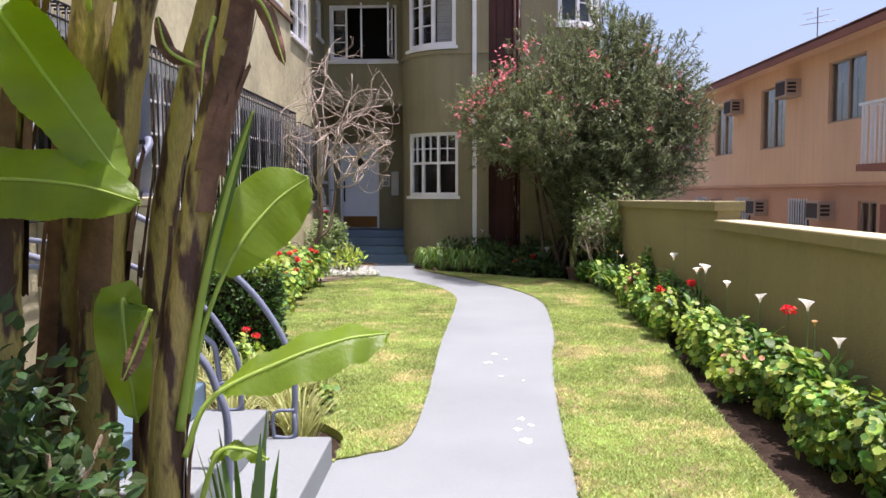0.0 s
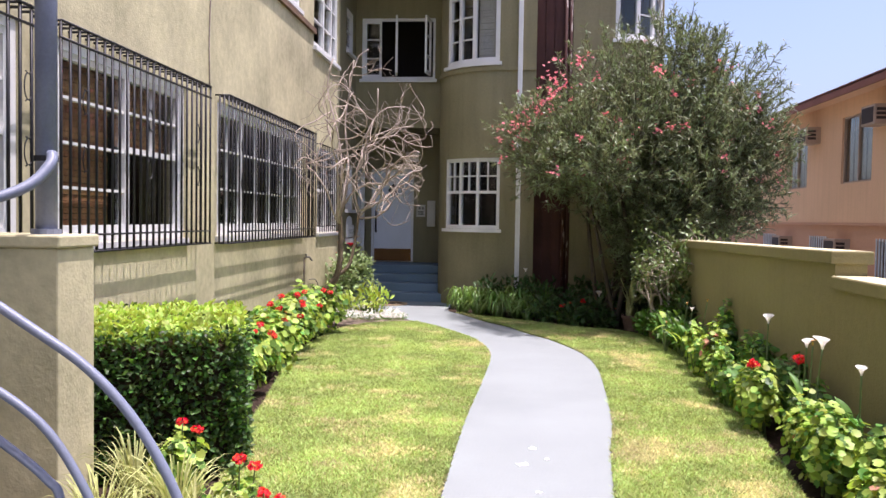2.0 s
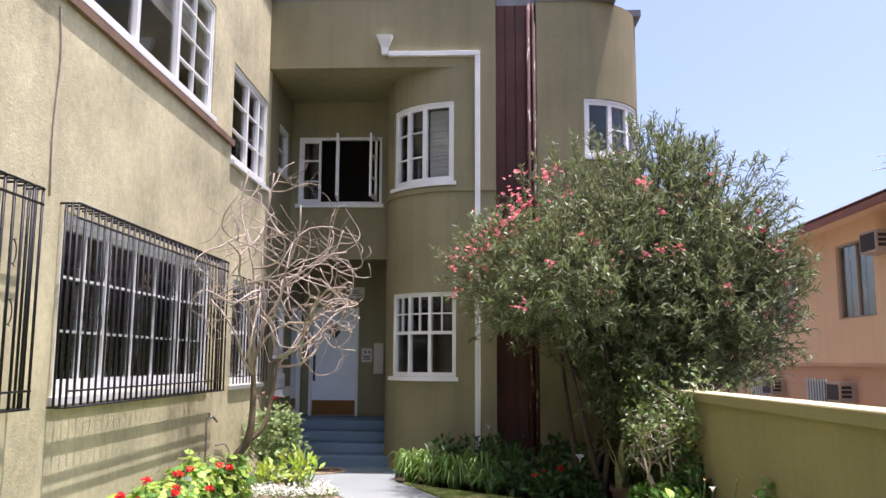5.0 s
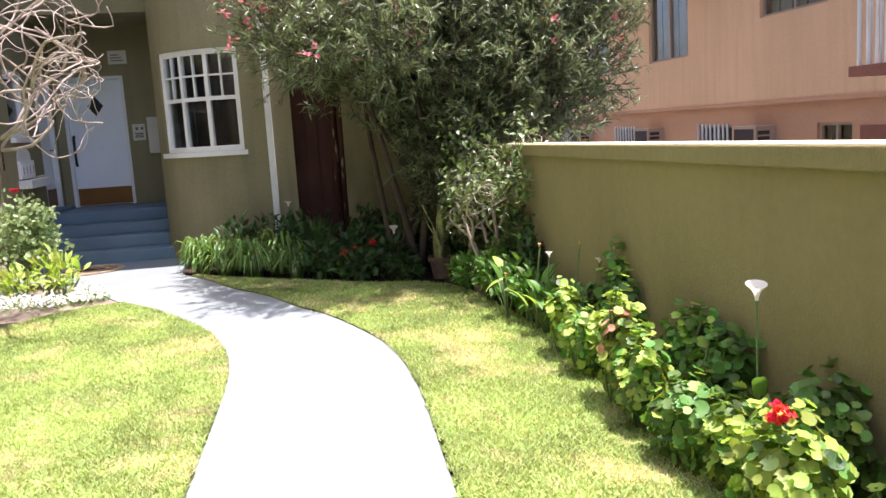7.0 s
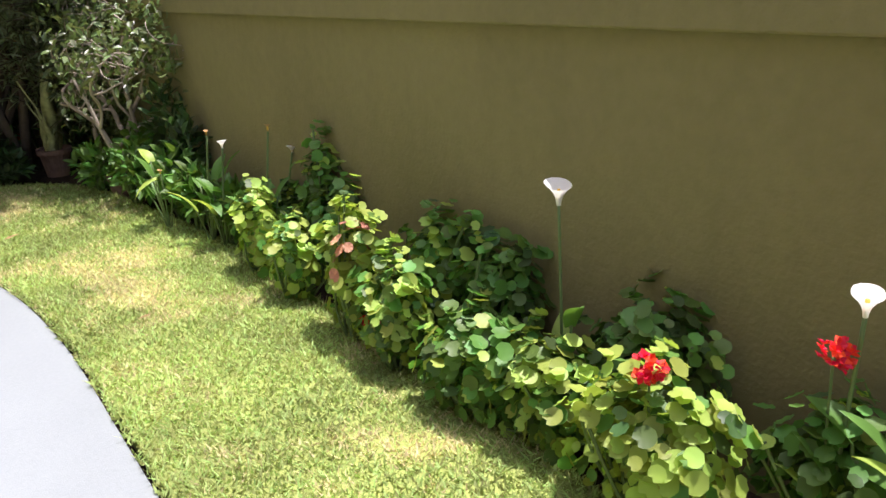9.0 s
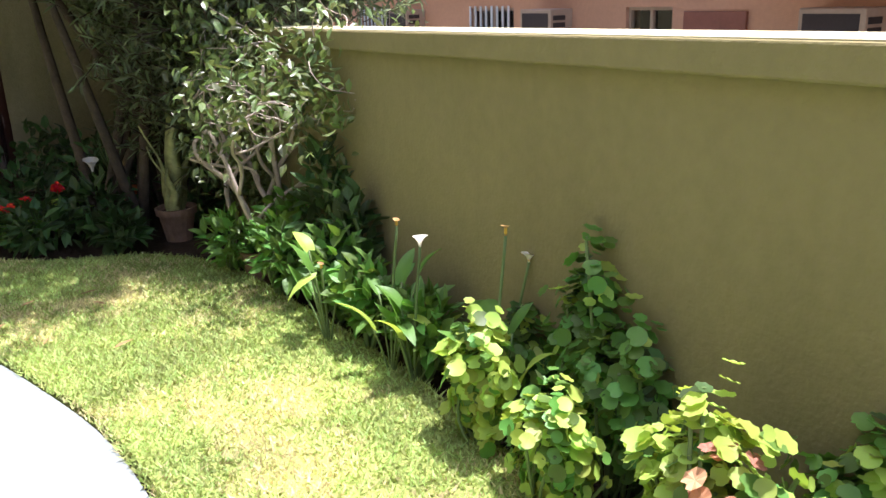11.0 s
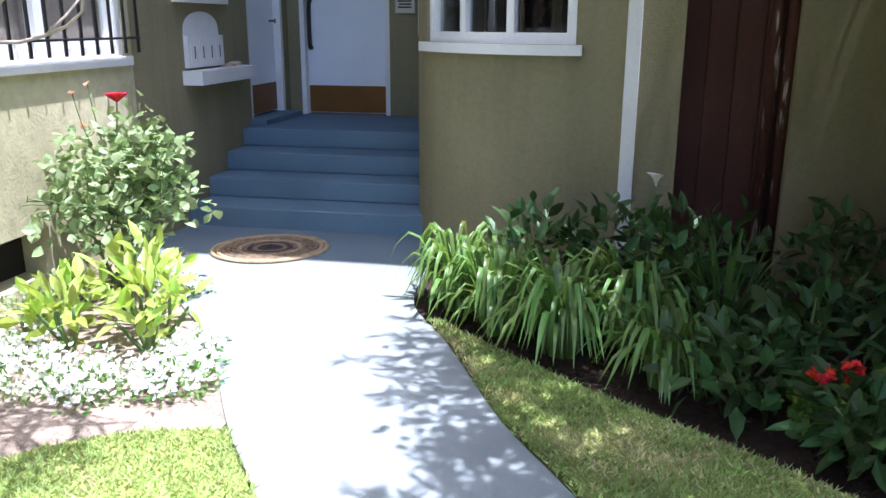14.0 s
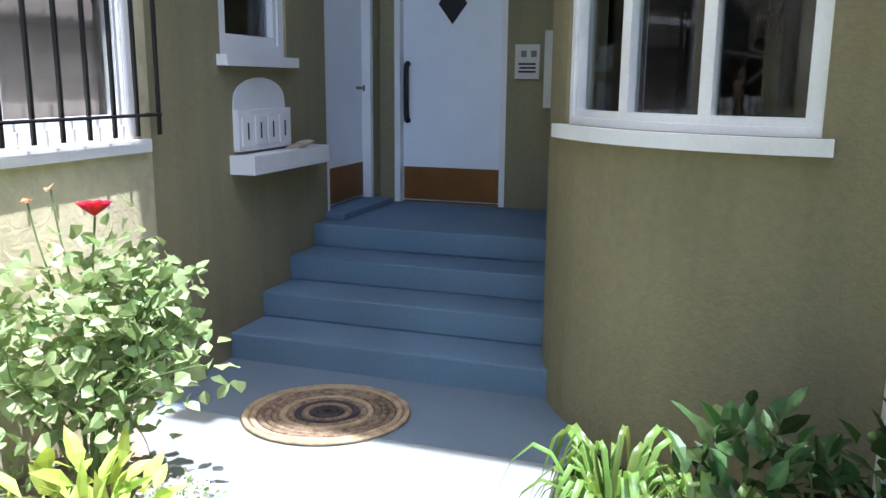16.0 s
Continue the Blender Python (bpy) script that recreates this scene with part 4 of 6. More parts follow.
# ---- pipes and small fittings on the house ----
pipe = thing("downpipe", "white-painted downpipe running down the house front", "downpipe")
bm = bmesh.new()
slab(bm, WORLD, 0.0, 0.085, 0.05, 6.69, 17.225, 17.298, 1, 0.006)
part("drop", bm, WHITE, pipe)
bm = bmesh.new()
slab(bm, WORLD, -1.42, 0.085, 6.69, 6.77, 17.222, 17.298, 1, 0.006)
part("run", bm, WHITE, pipe)
bm = bmesh.new()
low = [bm.verts.new((-1.48 + p * 0.05, 17.255 + q * 0.04, 6.72)) for p, q in ((-1, -1), (1, -1), (1, 1), (-1, 1))]
mid = [bm.verts.new((-1.48 + p * 0.06, 17.25 + q * 0.045, 6.84)) for p, q in ((-1, -1), (1, -1), (1, 1), (-1, 1))]
top = [bm.verts.new((-1.48 + p * 0.13, 17.21 + q * 0.085, 7.02)) for p, q in ((-1, -1), (1, -1), (1, 1), (-1, 1))]
for r, s in ((low, mid), (mid, top)):
    for i in range(4):
        bm.faces.new((r[i], r[(i + 1) % 4], s[(i + 1) % 4], s[i]))
bm.faces.new(low), bm.faces.new(top)
part("hopper", bm, WHITE, pipe, "flared white rainwater hopper")
for x, name in ((0.9, "waste_pipe"), (0.99, "waste_pipe")):
    tagged(rod(name, [(x, 17.55, -0.05), (x, 17.55, TOP)], 0.035, FLAKED, None, 10), "brown-painted waste pipe with flaking pale paint on the boards", "pipe")
tagged(rod("wall_cable", bend([left_map(10.72, 3.02, 0.012), left_map(10.7, 3.6, 0.01), left_map(10.74, 4.2, 0.012), left_map(10.68, 4.6, 0.01)], 4), 0.008, BARK_PALE, None, 6), "thin old cable clipped up the stucco wall", "cable")
tap = thing("garden_tap", "old garden tap on a thin standpipe against the wall", "tap", XW + 0.08, 14.62, 0)
mesh_object("standpipe", *tube([(0, 0, -0.05), (0, 0, 0.98), (0.03, 0, 1.02)], 0.014), BARK_PALE, tap, smooth=True)
mesh_object("spout", *tube(bend([(0.0, 0.0, 1.0), (0.06, 0.05, 1.02), (0.1, 0.1, 0.96)], 4), 0.015), GREY_METAL, tap, smooth=True)
mesh_object("wheel", *tube([(0.03, 0.0, 1.02), (0.03, 0, 1.06), (0.03, 0, 1.07)], [0.008, 0.008, 0.03], 10), GREY_METAL, tap)
tagged(rod("loose_cable", bend([left_map(15.2, 0.62, 0.02), left_map(15.55, 0.6, 0.03), left_map(15.72, 0.5, 0.04), left_map(15.76, 0.36, 0.03), left_map(15.78, 0.2, -0.05)], 5), 0.009, GREY_METAL, None, 6), "loose grey cable drooping into the wall vent", "cable")
# near-black sheet for the shade deep in the vent
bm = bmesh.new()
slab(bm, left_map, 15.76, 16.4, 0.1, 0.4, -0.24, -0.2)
structure(part("vent_back", bm, UNLIT_DARK), "near-black sheet standing for the shade inside the broken crawl-space vent", "vent")


def plate(name, label, category, M, a0, a1, v0, v1, thick, mat):
    t = thing(name, label, category)
    bm = bmesh.new()
    slab(bm, M, a0, a1, v0, v1, 0.0, thick, 1, 0.005)
    part("case", bm, mat, t)
    return t


intercom = plate("intercom", "off-white entry intercom with buttons and printed lines", "intercom", back_map, -2.23, -2.03, 1.70, 1.97, 0.03, PLASTIC)
for a in (-2.18, -2.1):
    bm = bmesh.new()
    slab(bm, back_map, a, a + 0.045, 1.87, 1.92, 0.03, 0.036, 1, 0.003)
    part("button", bm, GREY_METAL, intercom)
for k in range(3):
    bm = bmesh.new()
    slab(bm, back_map, -2.2 + 0.01 * (k % 2), -2.06, 1.75 + k * 0.03, 1.765 + k * 0.03, 0.03, 0.033)
    part("printed_line", bm, IRON, intercom)
sign = plate("notice_plate", "small pale notice plate high on the porch wall", "sign", back_map, -2.49, -2.2, 2.95, 3.17, 0.015, PLASTIC)
for k in range(3):
    bm = bmesh.new()
    slab(bm, back_map, -2.45, -2.25 - 0.03 * k, 3.0 + k * 0.045, 3.018 + k * 0.045, 0.015, 0.017)
    part("printed_line", bm, GREY_METAL, sign)
side_map = flat((CX - CR, 0, 0), (0, 1, 0), (-1, 0, 0))
plate("meter_box", "tall off-white metal box on the porch wall", "utility box", back_map, -1.98, -1.8, 1.48, 2.07, 0.1, PLASTIC)

mail = thing("mailbox", "weathered white wall mailbox with a letter tray", "mailbox")
bm = bmesh.new()
N = 14
arch = [(18.25, 1.5)] + [(18.56 - 0.3 * math.cos(math.pi * k / N), 1.56 + 0.13 * math.sin(math.pi * k / N)) for k in range(N + 1)] + [(18.87, 1.5)]
fr = [bm.verts.new(left_map(a, v, 0.006)) for a, v in arch]
bk = [bm.verts.new(left_map(a, v, -0.01)) for a, v in arch]
bm.faces.new(fr), bm.faces.new(bk)
for i in range(len(arch)):
    j = (i + 1) % len(arch)
    bm.faces.new((fr[i], fr[j], bk[j], bk[i]))
part("arched_top", bm, WHITE, mail, "white paint patch with an arched top")
bm = bmesh.new()
slab(bm, left_map, 18.25, 18.88, 1.25, 1.5, -0.01, 0.04, 1, 0.004)
part("face_plate", bm, WHITE, mail)
for k in range(4):
    bm = bmesh.new()
    slab(bm, left_map, 18.28 + k * 0.148, 18.41 + k * 0.148, 1.28, 1.46, 0.04, 0.048, 1, 0.003)
    flap = part("flap", bm, WHITE, mail)
    bm = bmesh.new()
    slab(bm, left_map, 18.335 + k * 0.148, 18.35 + k * 0.148, 1.32, 1.42, 0.048, 0.05)
    part("slot", bm, AC_DARK, flap, "dark slot")
bm = bmesh.new()
slab(bm, left_map, 18.2, 19.2, 1.12, 1.14, -0.01, 0.17, 1, 0.004)
slab(bm, left_map, 18.2, 19.2, 1.14, 1.235, 0.15, 0.17, 1, 0.004)
for a in (18.2, 19.18):
    slab(bm, left_map, a, a + 0.02, 1.14, 1.235, 0.0, 0.15)
slab(bm, left_map, 18.22, 19.18, 1.21, 1.23, 0.0, 0.15)
part("tray", bm, WHITE, mail, "white letter tray with flaking paint")
for k, (a, turn) in enumerate(((18.88, 12), (18.94, -8), (19.0, 20))):
    paper = thing("folded_leaflet", "crumpled folded leaflet lying on the mailbox tray", "leaflet", *left_map(a, 1.232 + 0.012 * k, 0.08), group="leaflets on the tray")
    paper.rotation_euler = (0, radians(-8), radians(turn))
    bm = bmesh.new()
    slab(bm, flat((0, 0, 0), (0, 1, 0), (1, 0, 0)), -0.09, 0.09, 0.0, 0.008, -0.05, 0.05)
    slab(bm, flat((0, 0, 0), (0, 1, 0), (1, 0, 0)), -0.085, 0.085, 0.012, 0.018, -0.048, 0.03)
    part("sheet", bm, PAPER, paper)

rug = thing("door_rug", "oval braided rug in tan and dark rings on the apron", "rug", -2.46, 17.54, 0.0)
rug.rotation_euler = (0, 0, radians(24))
for k in range(11):
    r = 0.035 + k * 0.036
    mat = (RUG_DARK, RUG_DARK, RUG_MIX, RUG_DARK, RUG_MIX, RUG_TAN, RUG_MIX, RUG_MIX, RUG_MIX, RUG_TAN, RUG_TAN)[k]
    pts = [(r * math.cos(a) * 1.04, r * math.sin(a) * 0.93, 0.011 + 0.002 * math.sin(a * (8 + 6 * k))) for a in (2 * math.pi * i / 56 for i in range(57))]
    v, f = tube(pts, 0.019, 6)
    v = [(x, y, max(0.001, z * 0.7)) for x, y, z in v]
    mesh_object("braid", v, f, mat, rug, smooth=True)

# ---- stoop beside the path, with its rails ----
stoop = thing("stoop", "pale grey painted concrete stoop steps beside the banana plants", "steps", -2.0, 4.4, 0)
sinv = stoop.matrix_world.inverted()
for k in range(3):
    bm = bmesh.new()
    slab(bm, WORLD, XW + 0.003, -0.95 - 0.36 * k, -0.05 if k == 0 else 0.16 * k, 0.16 * (k + 1), 3.35, 4.66, 1, 0.01)
    part("step", bm, CONCRETE if k < 2 else STEP_BLUE, stoop).matrix_parent_inverse = sinv
pillar = thing("stoop_wall", "low olive stucco wall at the side of the stoop", "wall", -2.9, 6.3, 0)
pinv = pillar.matrix_world.inverted()
bm = bmesh.new()
slab(bm, WORLD, XW + 0.003, -2.47, -0.05, 1.46, 6.12, 6.5, 1, 0.01)
part("body", bm, STUCCO_SUNLIT, pillar).matrix_parent_inverse = pinv
bm = bmesh.new()
slab(bm, WORLD, XW + 0.003, -2.45, 1.46, 1.53, 6.1, 6.52, 1, 0.012)
part("cap", bm, STUCCO_SUNLIT, pillar, "pale coping").matrix_parent_inverse = pinv
post = thing("canopy_post", "blue-grey painted steel post with a pipe elbow", "post", -2.63, 6.28, 1.53)
mesh_object("shaft", *tube([(0, 0, 0), (0, 0, 2.9)], 0.058, 14), SLATE, post, smooth=True)
mesh_object("base_collar", *tube([(0, 0, 0), (0, 0, 0.03)], 0.08, 14), SLATE, post)
mesh_object("band", *tube([(0, 0, 0.4), (0, 0, 0.43)], 0.064, 14), IRON, post)
mesh_object("elbow", *tube(bend([(0.05, -0.03, 0.44), (0.07, -0.08, 0.38), (0.02, -0.2, 0.26), (-0.12, -0.38, 0.17), (-0.36, -0.6, 0.12)], 5), 0.03, 10), SLATE, post, smooth=True)

railing = thing("stoop_railing", "curved blue-grey steel handrails swooping down the stoop", "handrail", -1.5, 4.64, 0)
rinv = railing.matrix_world.inverted()
for pts, r in (([(-1.16, 4.65, 0.16), (-1.16, 4.65, 0.53), (-1.21, 4.65, 0.71), (-1.34, 4.65, 0.93), (-1.51, 4.65, 1.11), (-1.72, 4.65, 1.25), (-1.96, 4.65, 1.39), (-2.29, 4.67, 1.52), (-2.92, 4.72, 1.61)], 0.018),
               ([(-1.46, 4.63, 0.32), (-1.47, 4.63, 0.56), (-1.52, 4.63, 0.71), (-1.68, 4.63, 0.93), (-1.96, 4.63, 1.1), (-2.38, 4.65, 1.25), (-2.92, 4.7, 1.32)], 0.016),
               ([(-1.57, 4.63, 0.32), (-1.6, 4.63, 0.65), (-1.65, 4.63, 0.73), (-1.78, 4.63, 0.83), (-2.03, 4.63, 0.99), (-2.38, 4.65, 1.11), (-2.92, 4.7, 1.16)], 0.016),
               ([(-1.25, 3.64, 0.16), (-1.25, 3.64, 0.53), (-1.29, 3.64, 0.67), (-1.36, 3.64, 0.82), (-1.58, 3.64, 1.03), (-2.01, 3.64, 1.25), (-2.74, 3.64, 1.4)], 0.018)):
    rod("rail", bend(pts, 6), r, SLATE, railing, 10).matrix_parent_inverse = rinv
for x, z in ((-1.16, 0.16), (-1.47, 0.32)):
    rod("foot_loop", bend([(x, 4.63, z + 0.14), (x, 4.62, z + 0.015), (x - 0.1, 4.61, z + 0.012), (x - 0.11, 4.61, z + 0.02), (x - 0.11, 4.61, z + 0.15), (x, 4.63, z + 0.16)], 4), 0.011, SLATE, railing, 8).matrix_parent_inverse = rinv
rod("upright", [(-2.25, 4.65, 0.48), (-2.25, 4.66, 1.51)], 0.018, SLATE, railing, 8).matrix_parent_inverse = rinv
rod("upright", [(-2.4, 3.64, 0.48), (-2.4, 3.64, 1.32)], 0.018, SLATE, railing, 8).matrix_parent_inverse = rinv


def pot(name, label, x, y, z, r, h, mat, category="plant pot"):
    p = thing(name, label, category, x, y, z)
    prof = [(r * 0.68, 0), (r * 0.8, h * 0.4), (r * 0.93, h * 0.8), (r * 1.06, h * 0.81), (r * 1.08, h), (r * 0.94, h), (r * 0.9, h * 0.86)]
    v, f = [], []
    for rr, zz in prof:
        v += [(rr * math.cos(2 * math.pi * k / 20), rr * math.sin(2 * math.pi * k / 20), zz) for k in range(20)]
    for i in range(len(prof) - 1):
        for k in range(20):
            f.append((i * 20 + k, i * 20 + (k + 1) % 20, (i + 1) * 20 + (k + 1) % 20, (i + 1) * 20 + k))
    f.append(tuple(range(20))[::-1])
    mesh_object("body", v, f, mat, p)
    ring = [(0.9 * r * math.cos(2 * math.pi * k / 20), 0.9 * r * math.sin(2 * math.pi * k / 20), h * 0.86) for k in range(20)]
    mesh_object("soil", ring + [(q[0], q[1], q[2] - 0.02) for q in ring], [tuple(range(20)), tuple(range(39, 19, -1))], SOIL, p)
    return p


pot("terracotta_planter", "tall orange terracotta planter on the stoop", -2.2, 4.35, 0.48, 0.16, 0.62, TERRA_ORANGE)


# ---- plants ----
def cloud(n, radii, shell=0.55, lumps=0.18, seed=0.0):
    """Random places in a lumpy ellipsoid, thicker towards its skin, with outward directions."""
    d = ball(n)
    r = shell + (1 - shell) * rng.uniform(0, 1, n) ** 0.6
    bump = np.array([1 + lumps * noise.noise(Vector((*(q * 2.2), )) + Vector((seed, seed, 0))) * 2 for q in d])
    return d * (r * bump)[:, None] * np.array(radii), d


def foliage(name, parent, P, out, L, W, mat, up=0.4, wild=0.7, droop=0.25, fold=0.3, label=""):
    n = len(P)
    D = unit(out + wild * rng.normal(size=(n, 3)) + np.array([0, 0, up]))
    N = unit(rng.normal(size=(n, 3)) * 0.5 + np.array([0, 0, 1.0]) + out * 0.3)
    V, F = leaf_arrays(P, D, N, L * rng.uniform(0.65, 1.2, n), W * rng.uniform(0.7, 1.2, n), fold, droop)
    return mesh_object(name, V, F, mat, parent, label)


def petals(P, size, n=6, spread=0.9):
    """Small loose blooms: a ring of petals at each place."""
    pv, pd, pn = [], [], []
    for p in P:
        ax = unit(rng.normal(size=3) * 0.5 + np.array([0, -0.4, 0.8]))
        a = unit(np.cross(ax, np.array([0.3, 0.8, 0.1])))
        b = np.cross(ax, a)
        for k in range(n):
            t = 2 * math.pi * k / n + rng.uniform(-0.2, 0.2)
            pv.append(p)
            pd.append(a * math.cos(t) + b * math.sin(t) + ax * rng.uniform(0.2, spread))
            pn.append(ax)
    n2 = len(pv)
    return leaf_arrays(np.array(pv), np.array(pd), np.array(pn), size * rng.uniform(0.8, 1.2, n2), size * 0.42, 0.3, 0.1, 0.6)


def cluster_flower(parent, p, r, mat, name="flower_head"):
    d = ball(26)
    V, F = petals(np.array(p) + d * r * np.array([1, 1, 0.7]), r * 0.55, 4)
    return mesh_object(name, V, F, mat, parent)


def stems(parent, roots, tips, r, mat, name="stem", each=True, sag=0.1):
    V, F = [], []
    for a, b in zip(roots, tips):
        a, b = Vector(a), Vector(b)
        m = (a + b) / 2 + Vector((rng.uniform(-1, 1), rng.uniform(-1, 1), 0.3)) * (b - a).length * sag
        if each:
            rod(name, bend([a, m, b], 3), [r, r, r, r * 0.9, r * 0.8, r * 0.7, r * 0.6], mat, parent, 6)
        else:
            tube(bend([a, m, b], 3), r, 5, V, F)
    if not each and V:
        tagged(mesh_object(name, V, F, mat, parent), kind="stuff")


def geranium(x, y, r, h, flowers, label, red=RED, leaves=None, lime=0.5, group="", size=0.045, dead=0, head=0.04):
    g = thing("geranium", label, "plant", x, y, -0.05, group)
    n = leaves or int(1050 * r / 0.3)
    P, out = cloud(n, (r * (0.68 if x > 0 else 1), r * 1.15, h * 0.46), 0.4, 0.38, x + y)
    P = P + np.array([0, 0, h * 0.58])
    N = out * 1.1 + np.array([0.15, -0.15, 0.8]) + 0.5 * rng.normal(size=(n, 3))
    R = size * rng.uniform(0.55, 1.15, n)
    k = rng.uniform(size=n) < lime
    for mask, mat in ((k, LEAF_LIME), (~k & (P[:, 0] * 7 % 1 < 0.85), LEAF_MID), (~k & (P[:, 0] * 7 % 1 >= 0.85), LEAF_DARK)):
        if mask.any():
            mesh_object("foliage", *round_leaf_arrays(P[mask], N[mask], R[mask]), mat, g, smooth=True)
    idx = rng.choice(n, min(n, 26), replace=False)
    stems(g, [(rng.uniform(-0.3, 0.3) * r, rng.uniform(-0.3, 0.3) * r, 0) for _ in idx], P[idx], 0.006, STEM, "stem", False)
    for fx, fy, fz in flowers:
        p = (fx - x, fy - y, fz + 0.05)
        rod("flower_stalk", bend([(p[0] * 0.5, p[1] * 0.5, h * 0.4), (p[0] * 0.85, p[1] * 0.9, h * 0.75), p], 4), 0.004, STEM, g, 5)
        cluster_flower(g, p, head, red)
    if dead:
        Q, o = cloud(dead, (r * 0.6, r * 0.6, h * 0.25), 0.7)
        Q = Q + np.array([-0.05, -0.1, h * 0.7])
        mesh_object("withered_leaves", *round_leaf_arrays(Q, o + np.array([0, -0.3, 0.5]), 0.03 * rng.uniform(0.7, 1.1, dead)), PETAL_SALMON, g, "salmon withered leaves")
    return g


def broad_leaf(base, ahead, L, W, mat, parent, sag=0.35):
    """A broad arrow-shaped leaf with a channelled rib, wavy edge and drooping tip."""
    ahead = Vector(ahead).normalized()
    side = ahead.cross(Vector((0, 0, 1))).normalized()
    up = side.cross(ahead)
    ph = rng.uniform(0, 6.28)
    v, f = [], []
    for i in range(9):
        t = i / 8
        w = W * (0.55 + 1.9 * t - 2.45 * t * t) if t < 0.85 else W * 2.6 * (1 - t)
        p = Vector(base) + ahead * L * t + up * L * (0.22 * t - sag * t * t)
        for c in range(5):
            u = c / 2 - 1
            back = -0.12 * L * abs(u) * (1 - t) ** 3
            v.append(tuple(p + side * w * u + ahead * back + up * (0.32 * w * abs(u) + 0.1 * W * abs(u) * math.sin(ph + 5.5 * t + 2.2 * u))))
    for i in range(8):
        for c in range(4):
            k = i * 5 + c
            f.append((k, k + 1, k + 6, k + 5))
    return mesh_object("leaf", v, f, mat, parent, smooth=True)


def lily(x, y, h, lean, label, flower=PETAL_WHITE, size=0.1, leaves=6, group="calla lilies", leaf_h=None):
    """A calla lily: a funnel on a bare stalk over arrow-shaped leaves."""
    t = thing("calla_lily", label, "plant", x, y, -0.05, group)
    tip = Vector((lean[0], lean[1], h + 0.05))
    rod("stalk", bend([(0, 0, 0), (lean[0] * 0.25, lean[1] * 0.25, h * 0.5), tip], 6), 0.006, STEM, t, 6)
    v, f = [], []
    turn = rng.uniform(0, 6.28)
    for i in range(6):
        s = i / 5
        rr = size * (0.1 + 0.08 * s + 0.42 * s ** 2.6) * (1.0 if flower is PETAL_WHITE else 0.55 + 0.25 * math.sin(s * 7))
        for k in range(16):
            a = 2 * math.pi * k / 16
            lip = 1 + 0.45 * s * max(0, math.cos(a - turn)) ** 2
            v.append(tuple(tip + Vector((rr * math.cos(a) * lip, rr * math.sin(a) * lip, size * (s * 0.95 + 0.12 * s * math.cos(a - turn))))))
    for i in range(5):
        for k in range(16):
            f.append((i * 16 + k, i * 16 + (k + 1) % 16, (i + 1) * 16 + (k + 1) % 16, (i + 1) * 16 + k))
    mesh_object("spathe", v, f, flower, t, "white funnel-shaped bloom" if flower is PETAL_WHITE else "withered tan bloom", True)
    rod("spadix", [tip + Vector((0, 0, size * 0.2)), tip + Vector((0, 0, size * 0.75))], 0.006, YELLOW, t, 6)
    lh = leaf_h or h * 0.6
    for k in range(leaves):
        a = rng.uniform(0, 6.28)
        out = np.array([math.cos(a) * (0.5 if math.cos(a) < 0 else 0.8), math.sin(a), 0]) * rng.uniform(0.06, 0.16)
        top = out + np.array([0, 0, lh * rng.uniform(0.45, 1.0)])
        rod("leaf_stalk", bend([(0, 0, 0), tuple(top * 0.6 + np.array([0, 0, 0.02])), tuple(top)], 3), 0.005, STEM, t, 5)
        broad_leaf(tuple(top), tuple(out * 4 + np.array([0, 0, rng.uniform(-0.1, 0.9)])), rng.uniform(0.13, 0.2), rng.uniform(0.03, 0.045), LEAF_LIME if k % 3 == 0 else LEAF_MID, t, rng.uniform(0.25, 0.6))
    return t


def strap_clump(name, label, x, y, r, h, n, mat, width=0.012, category="plant", group="", flop=0.55):
    """A clump of long arching blades."""
    c = thing(name, label, category, x, y, -0.05, group)
    single = n >= 20 and width > 0.008
    V, F, kinds = [], [], []
    for i in range(n):
        if single and i >= 16:
            turned = new("leaf", kinds[i % 16])
            turned.parent = c
            turned.rotation_euler = (0, 0, rng.uniform(0, 6.28))
            q = rng.uniform(0.75, 1.2)
            turned.scale = (q, q, rng.uniform(0.7, 1.2))
            continue
        a = rng.uniform(0, 6.28)
        l = h * rng.uniform(0.7, 1.35)
        reach = r * rng.uniform(0.35, 1.1)
        base = np.array([math.cos(a) * r * 0.25 * rng.uniform(), math.sin(a) * r * 0.25 * rng.uniform(), 0])
        o = np.array([math.cos(a), math.sin(a), 0])
        s = np.array([-math.sin(a), math.cos(a), 0])
        if single:
            V, F = [], []
        k0 = len(V)
        w0 = width * rng.uniform(0.7, 1.25)
        for j in range(7):
            t = j / 6
            p = base + o * reach * t ** 1.3 + np.array([0, 0, l * (t * (1 + flop) - flop * 1.25 * t * t * t)])
            w = w0 * (0.7 + 0.5 * t - 1.15 * t ** 4)
            V += [p - s * w, p + np.array([0, 0, -w * 0.5]), p + s * w]
        for j in range(6):
            b = k0 + j * 3
            F += [(b, b + 1, b + 4, b + 3), (b + 1, b + 2, b + 5, b + 4)]
        if single:
            kinds.append(mesh_object("leaf", np.array(V), F, mat, c, smooth=True).data)
    if not single:
        tagged(mesh_object("foliage", np.array(V), F, mat, c), kind="stuff")
    return c


